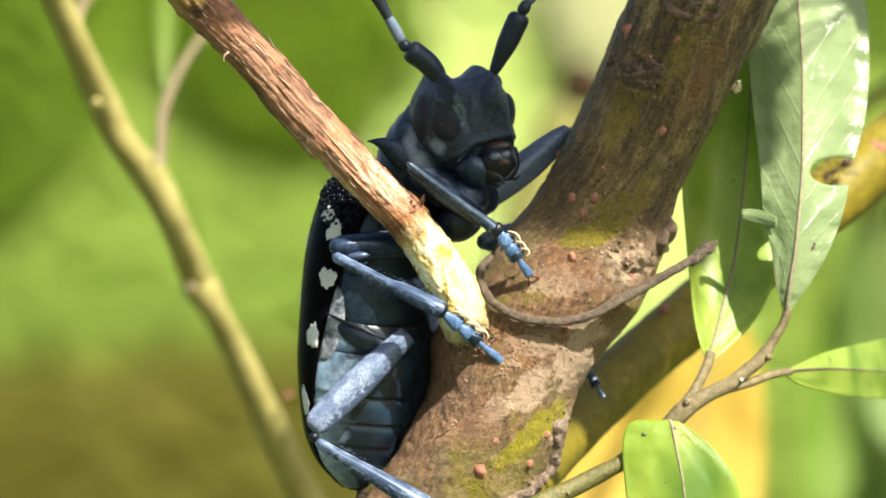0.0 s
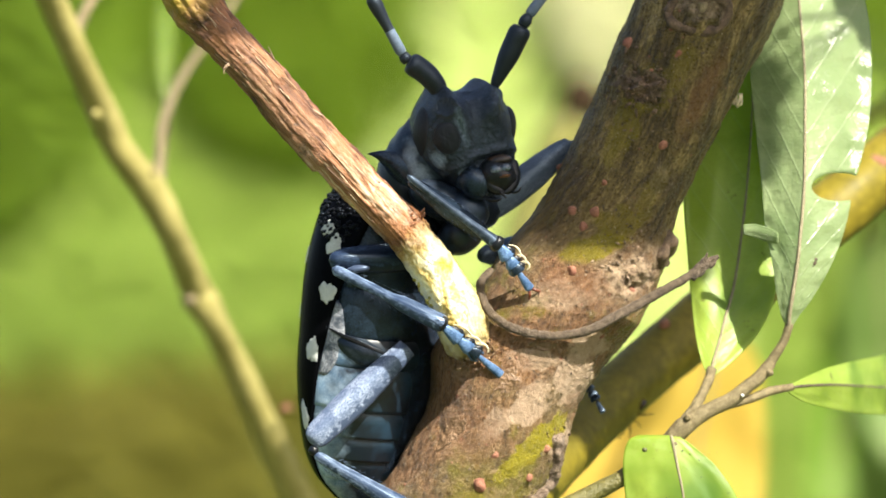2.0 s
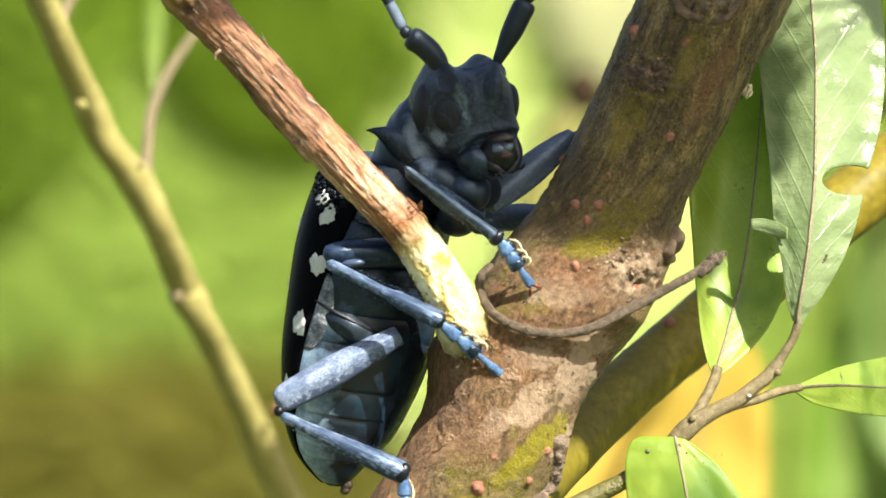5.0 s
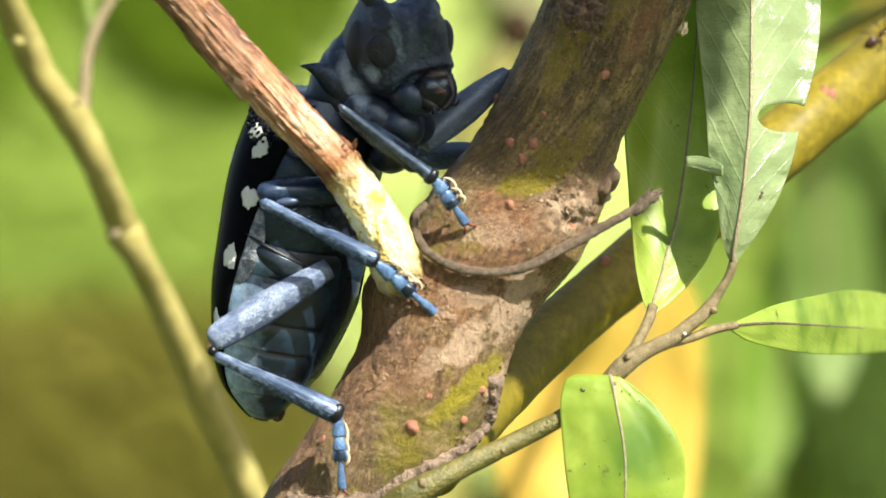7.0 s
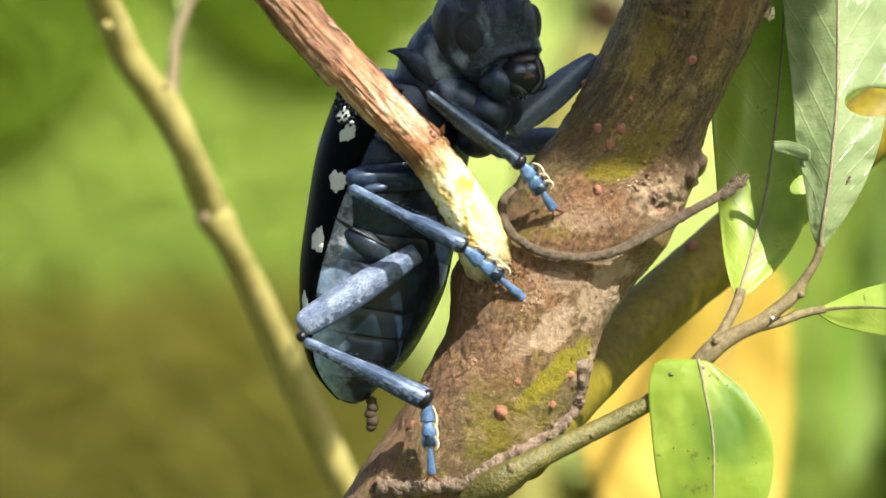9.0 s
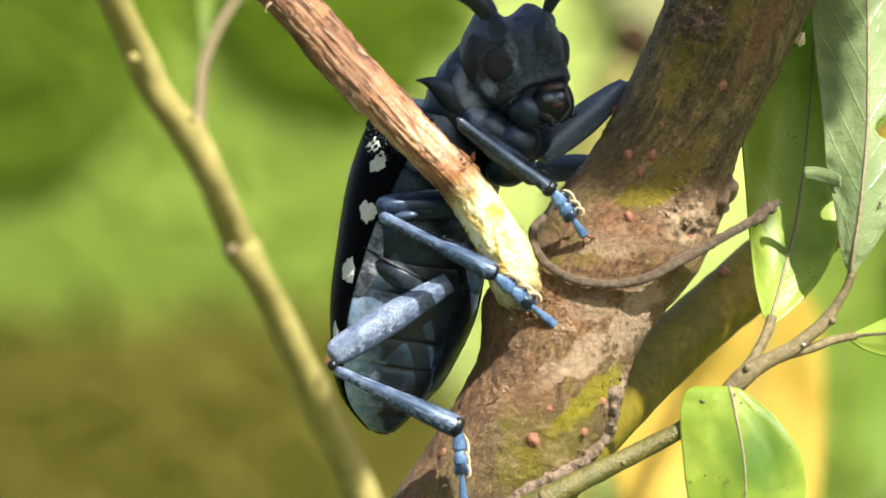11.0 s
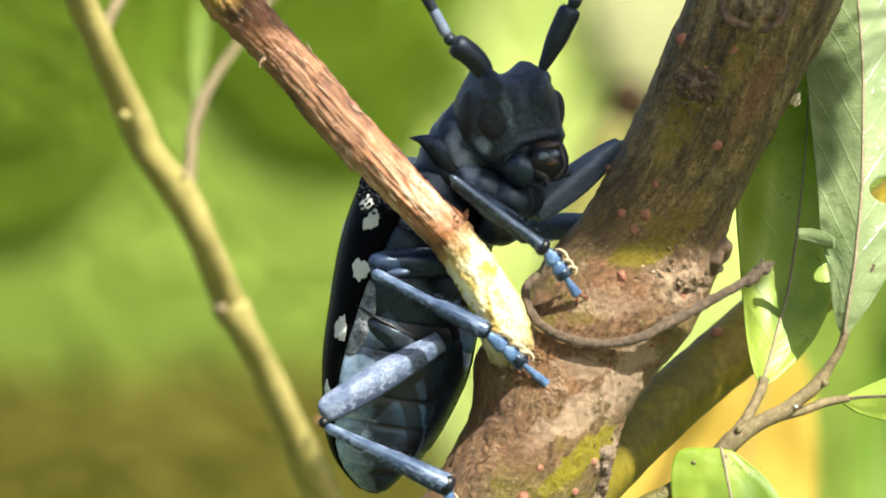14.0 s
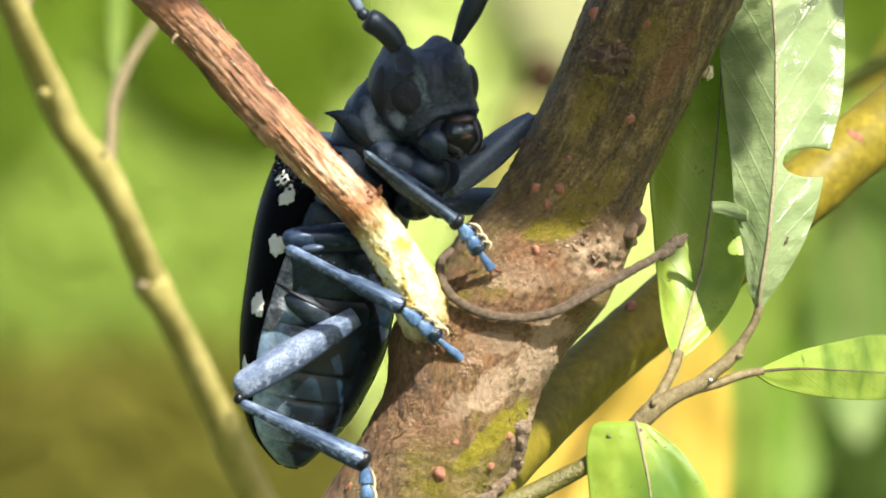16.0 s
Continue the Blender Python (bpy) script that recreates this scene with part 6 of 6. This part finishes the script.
hind_knee = part("knee", bm, MOUTH, beetle, "glossy black knee", local=True)
bm = bmesh.new()
rods(bm, [Vector((x, 0, 0)) for x in (0, 0.0003, 0.0006)], [0.0003, 0.0004, 0.0003], 8)
hind_foot = part("tarsus", bm, TARSUS, beetle, "pale blue jointed hind foot", local=True)


def local_foot(parent, length, width, pale=TARSUS, pads=True):
    for i, (a, b) in enumerate(STEPS):
        w = width * (1 if i < 3 else 0.78)
        prof = [(0, 0.34 * w), (0.12, 0.50 * w), (0.55, 0.80 * w), (0.88, 1.0 * w), (0.97, 0.96 * w), (1.0, 0.6 * w)] if i < 3 else [(0, 0.28 * w), (0.3, 0.42 * w), (0.75, 0.72 * w), (0.96, 0.78 * w), (1, 0.5 * w)]
        pts = glide(prof, 4)
        bm = bmesh.new()
        rods(bm, [Vector((length * (a + (b - a) * t), 0, 0.0001 * math.sin(3 * t))) for t, _ in pts], [r * 1e-3 for _, r in pts], 12, 0.03, 2500, None, 1.0, 0.7)
        part("tarsus_segment", bm, BODY if i == 2 else pale, parent, "dark cleft foot segment" if i == 2 else "pale blue lobed foot segment", local=True)
        L3 = length * (b - a)
        if i < 2:
            bm = bmesh.new()
            rods(bm, [Vector((length * a + L3 * k, 0, 0)) for k in (0.86, 0.96, 1.06)], [0.9e-3 * w, 1.02e-3 * w, 0.55e-3 * w], 12, 0, 1, None, 1.0, 0.72)
            part("collar", bm, MOUTH, parent, "black rim of a foot segment", local=True)
        if i == 2:
            for k in (-1, 1):
                bm = bmesh.new()
                rods(bm, [Vector((length * a + L3 * x, k * y * w * 1e-3, 0.0001)) for x, y in ((0, 0.25), (0.4, 0.55), (0.9, 0.68), (1.25, 0.62))], [x * w * 1e-3 for x in (0.25, 0.40, 0.42, 0.15)], 10, 0.05, 2500, None, 1.0, 0.7)
                part("lobe", bm, pale, parent, "pale blue side lobe", local=True)
        if i < 3 and pads:
            bm = bmesh.new()
            m = length * (a + (b - a) * 0.75)
            L = length * (b - a)
            for sg in (1,):
                out = [Vector(p) for p in glide([(m + L * y, sg * w * 1e-3 * x, 0) for x, y in ((0.75, -0.45), (1.16, -0.1), (1.22, 0.3), (0.95, 0.6), (0.7, 0.62))], 5)]
                rods(bm, out, [0.000065 * (0.5 + math.sin(math.pi * k / (len(out) - 1))) for k in range(len(out))], 6)
            part("tarsal_pad", bm, PAD, parent, "cream hair pad", local=True)
    for k in (-1, 1) if pads else ():
        bm = bmesh.new()
        rods(bm, [Vector((length, k * 0.0001, 0)), Vector((length + 0.0004, k * 0.0004, 0)), Vector((length + 0.0006, k * 0.0006, -0.0003))], [0.00013, 0.0001, 0.00002], 7)
        part("claw", bm, CLAW, parent, "red-brown claw", local=True)


local_foot(hind_foot, 128 * K, 0.56)
# far hind foot, showing past the branch, and far middle leg
bm = bmesh.new()
rods(bm, [Vector((x * K, 0, z * K)) for x, z in ((-90, 30), (-40, 14), (0, 0))], [0.0006, 0.0006, 0.00055], 10)
far_foot = part("far_tibia", bm, BODY, beetle, "dark far hind shin", local=True)
local_foot(far_foot, 72 * K, 0.42, DARKLEG, False)
far_mid = swinging_limb("far_femur", 150 * K, [(0, 0.5), (0.2, 0.9), (0.6, 1.0), (1, 0.8)], FARLEG, 0.8, "far middle thigh")

# droppings that the beetle lets go
bm = bmesh.new()
for x, z, r in ((0, 6, 0.48), (1, -4, 0.5), (-2, -16, 0.48), (2, -28, 0.54), (0, -38, 0.42)):
    lump(bm, Vector((x * K, 0, z * K)), r, r, r * 0.9, seg=10, rough=0.3)
frass = part("frass_pellet", bm, FRASS, None, local=True)
tagged(frass, "small dark brown crumb of frass below the beetle", "frass")


# ---- ant ----
ant = thing("ant", at(1225, 530, 27), "small shiny dark brown ant walking on the branch", "ant")
for nm, x, r in (("head", 0.00105, (0.34, 0.30, 0.26)), ("thorax", 0.0003, (0.5, 0.22, 0.24)), ("petiole", -0.0003, (0.12, 0.12, 0.18)), ("gaster", -0.00095, (0.62, 0.42, 0.4))):
    bm = bmesh.new()
    lump(bm, Vector((x, 0, 0.00045)), *r, seg=14)
    part(nm, bm, ANT_BROWN, ant, local=True)
for sgn in (1, -1):
    for k, (x0, x1) in enumerate(((0.0006, 0.0017), (0.0003, 0.0003), (0.0, -0.0013))):
        bm = bmesh.new()
        rods(bm, [Vector((x0, sgn * 0.00015, 0.0004)), Vector(((x0 + x1) / 2, sgn * 0.0008, 0.00095)), Vector((x1, sgn * 0.0014, 0.0))], [0.00008, 0.00007, 0.00004], 6)
        part("leg", bm, ANT_BROWN, ant, local=True)
    bm = bmesh.new()
    rods(bm, [Vector((0.0013, sgn * 0.00012, 0.0005)), Vector((0.0017, sgn * 0.0006, 0.0008)), Vector((0.0024, sgn * 0.0007, 0.0005))], [0.00006, 0.00005, 0.00004], 6)
    part("antenna", bm, ANT_BROWN, ant, local=True)


# ---- what moves ----
EYE_P = at(775, 214, -4)


def body_shift(du, dv, ang, dip=0.0):
    """The body's pose in the beetle's space: shifted on the grid, leaned about the head."""
    pivot = EYE_P - ROOT
    return Matrix.Translation(Vector((du * K, 0, -dv * K))) @ Matrix.Translation(pivot) @ pose(0, 0, 0, dip, ang, 0) @ Matrix.Translation(-pivot)


LEAN = [(0, 0, 0, 0), (2.5, 0, 2, 0), (2.8, -3, -6, 0), (3.0, -5, -11, 0), (3.5, 0, -14, 0.2), (4.0, 3, -17, 0.2), (4.2, 5, -19, 0.3), (4.7, 8, -24, 2.0), (5.4, 9, -29, 3.6), (6.3, 9, -31, 4.0), (7.5, 11, -32, 4.0), (8.5, 9, -35, 4.0), (9.2, 9, -36, 4.0),
        (10.2, 9, -33, 4.0), (11.3, 9, -31, 4.0), (14.0, 9, -30, 3.9), (16.0, 12, -31, 3.7)]


def lean_at(t):
    ts = [r[0] for r in LEAN]
    return [float(np.interp(t, ts, [r[k] for r in LEAN])) for k in (1, 2, 3)]


def motions():
    rows = [(t, body_shift(du, dv, a)) for t, du, dv, a in LEAN]
    for ob in (abdomen, *wings):
        walk(ob, rows)
    walk(pronotum, [(t, body_shift(du, dv, a)) for t, du, dv, a in ((0, 0, 0, 0), (2.5, 0, 0, 0), (3.0, -5, -8, 0), (3.5, 0, -10, 0), (4.0, 4, -16, 0.2), (4.2, 5, -18, 0.3), (5.2, 4, -23, 0.8), (6.3, 2, -25, 1.0), (7.5, 5, -26, 1.0), (9.2, 3, -28, 1.0), (11.3, 1, -24, 1.0), (13.5, 0, -23, 1.0), (16, 3, -24, 1.0))])
    walk(head, [(t, body_shift(du, dv, a)) for t, du, dv, a in ((0, 0, 0, 0), (2.5, 0, 0, 0), (3.0, -3, -7, 0.3), (3.5, -3, -10, 0.6), (4.0, 2, -16, 0.3), (4.2, 3, -18, 0.3), (5.2, 2, -22, 0.5), (6.3, 1, -24, 0.6), (7.5, 3, -25, 0.6), (9.2, 3, -27, 0.6), (10.2, 1, -25, 0.2), (11.3, 0, -23, 0), (16, 2, -24, 0))])
    # chewing: jaws and palps work a little
    beat = [0, 1.0, 2.0, 2.8, 3.1, 3.5, 4.0, 5.0, 6.3, 7.0, 7.5, 8.0, 8.5, 9.0, 10.0, 11.3, 12.0, 12.5, 13.0, 14.0, 15.0, 16.0]
    hinge = at(880, 290, -5) - ROOT
    for k, ob in enumerate(jaws + palps):
        out = []
        for i, t in enumerate(beat):
            a = (5 if i % 2 else -3) * (1 if k % 2 else -1) * (1 if k < 2 else 2.0)
            out.append((t, Matrix.Translation(hinge) @ Matrix.Rotation(radians(a), 4, FRONT) @ Matrix.Translation(-hinge)))
        walk(ob, out)
    # hind leg: rests, gropes twice, then grips higher up
    hind = [(0, 550, 760, 752, 896), (2.6, 550, 760, 752, 896), (2.8, 512, 684, 615, 890), (3.0, 526, 723, 722, 850), (3.1, 485, 661, 652, 825), (3.2, 501, 689, 703, 806), (3.5, 503, 692, 713, 803), (4.2, 504, 692, 714, 804),
            (6.3, 504, 693, 716, 808), (9.2, 504, 693, 717, 810), (11.3, 504, 694, 718, 811), (16.0, 504, 694, 718, 811)]
    femur_rows, tibia_rows, knee_rows, foot_rows = [], [], [], []
    for t, ku, kv, fu, fv in hind:
        du, dv, a = lean_at(t)
        knee = at(ku, kv, -5.6)
        hip = at(712 + du * 0.5 - 4 * a, 602 + dv, -3.4)
        knee2 = at(ku + 8, kv + 20, -5.8)
        end = at(fu, fv, -6.6)
        femur_rows.append((t, Matrix.Translation(-ROOT) @ span(knee, hip)))
        tibia_rows.append((t, Matrix.Translation(-ROOT) @ span(knee2, end)))
        knee_rows.append((t, Matrix.Translation(at(ku + 6, kv + 14, -5.7) - ROOT)))
        end = knee2 + (end - knee2).normalized() * HIND_T * 0.97
        toe = at(fu + 14, fv + 118, -6.2) if t > 3.15 or t < 2.7 else at(fu + 40, fv + 100, -8)
        foot_rows.append((t, Matrix.Translation(-ROOT) @ span(end, toe)))
    walk(hind_femur, femur_rows)
    walk(hind_tibia, tibia_rows)
    walk(hind_knee, knee_rows)
    walk(hind_foot, foot_rows)
    far = [(0, 1035, 650, 1066, 700), (2.8, 1035, 650, 1064, 700), (3.0, 1040, 655, 1068, 690), (3.2, 1048, 590, 1075, 615), (3.5, 1030, 600, 1052, 645), (4.2, 1022, 600, 1046, 640), (6.3, 1018, 598, 1044, 636), (16, 1018, 598, 1044, 636)]
    walk(far_foot, [(t, Matrix.Translation(-ROOT) @ span(at(a, b, 3.0), at(c, e, 1.6))) for t, a, b, c, e in far])
    walk(far_mid, [(t, Matrix.Translation(-ROOT) @ span(at(850, 430 - k * 52, 2.0), at(960, 405 - k * 38, 7.0))) for t, k in ((0, 0), (2.8, 0), (3.2, 0.6), (3.5, 1), (16, 1))])
    # the frass pellet works out of the tail, hangs, and drops
    tail = [(0, 640, 840), (2.8, 640, 836), (4.2, 630, 822), (6.3, 622, 780), (7.2, 622, 782), (7.5, 624, 789), (8.0, 626, 803), (8.6, 628, 815), (9.2, 630, 825), (9.7, 630, 829)]
    drop = at(630, 824, 2.0)
    walk(frass, [(t, Matrix.Translation(at(u, v, 2.0))) for t, u, v in tail] + [(9.9, Matrix.Translation(drop - Vector((0, 0, 0.19)))), (10.2, Matrix.Translation(Vector((drop.x, drop.y, 0.01)))), (16.0, Matrix.Translation(Vector((drop.x, drop.y, 0.01))))])
    # the ant comes down the side stem, rounds the branch and goes back up the stem
    trail = [(0.0, 1480, 300, 42.0, 215), (0.8, 1330, 430, 36.0, 220), (1.5, 1222, 535, 31.0, 220), (1.7, 1182, 590, 28.5, 225), (1.9, 1140, 665, 26.5, 225), (2.0, 1118, 705, 25.5, 225), (2.2, 1066, 752, 21.5, 215), (2.4, 1030, 776, 15, 200), (2.6, 1016, 780, 6, 180),
             (2.8, 1003, 784, -2.5, 130), (3.0, 990, 765, None, 90), (3.2, 994, 720, None, 70), (3.4, 1012, 660, None, 80), (3.6, 994, 672, None, 150), (3.8, 942, 650, None, 110), (3.9, 960, 655, None, 40), (4.0, 990, 662, None, 20), (4.2, 1078, 640, 21.5, 40),
             (4.8, 1230, 535, 31.5, 40), (5.4, 1400, 380, 39, 40), (6.3, 1640, 160, 52, 40), (16.0, 1640, 160, 52, 40)]
    steps = []
    last = None
    for t, u, v, d, head_to in trail:
        w = radians(head_to)
        ahead = Vector((math.cos(w), 0, math.sin(w)))
        up = Vector((0.25, -1, 0.1))
        spot_on = draped(u, v, 0.06) if d is None else at(u, v, d)
        steps.append((t, Matrix.Translation(spot_on) @ axis_turn(ahead, up).to_4x4()))
    walk(ant, steps)
    # twigs shifted to keep their places in the camera's view
    base = side.location.copy()
    side_shift = [(0, 0, 0), (0.5, 0, 1), (1, -4, 4), (1.5, -5, -4), (2, -1, -1), (2.5, -5, 3), (3, -10, -7), (3.5, -4, 3), (4.2, -4, 8), (5.2, -7, 3), (6.3, -9, -2), (6.5, -9, 0), (7, 2, 2), (7.5, 1, -2), (8, -4, -5), (8.5, 1, -5), (9.2, 2, -5), (10.2, -1, 0), (11.3, -5, 4),
            (12, -3, 8), (12.5, -6, 6), (13, -9, 7), (13.5, -10, 8), (14, -9, 9), (14.5, -4, 8), (15, -1, 11), (15.5, -2, 14), (16, 5, 9)]
    walk(side, [(t, Matrix.Translation(base + Vector((du * K, 0, -dv * K)))) for t, du, dv in side_shift])
    foot0 = leafy.location.copy()
    leafy_shift = [(0, 0, 0), (1, 0, 1), (2, 1, 2), (3, 1, -1), (4.2, 0, 2), (5.2, -1, 0), (6.3, -1, -1), (9.2, -1, -1), (11.3, -2, 0), (16, -3, 1)]
    walk(leafy, [(t, Matrix.Translation(foot0 + Vector((du * K, 0, -dv * K)))) for t, du, dv in leafy_shift])


motions()
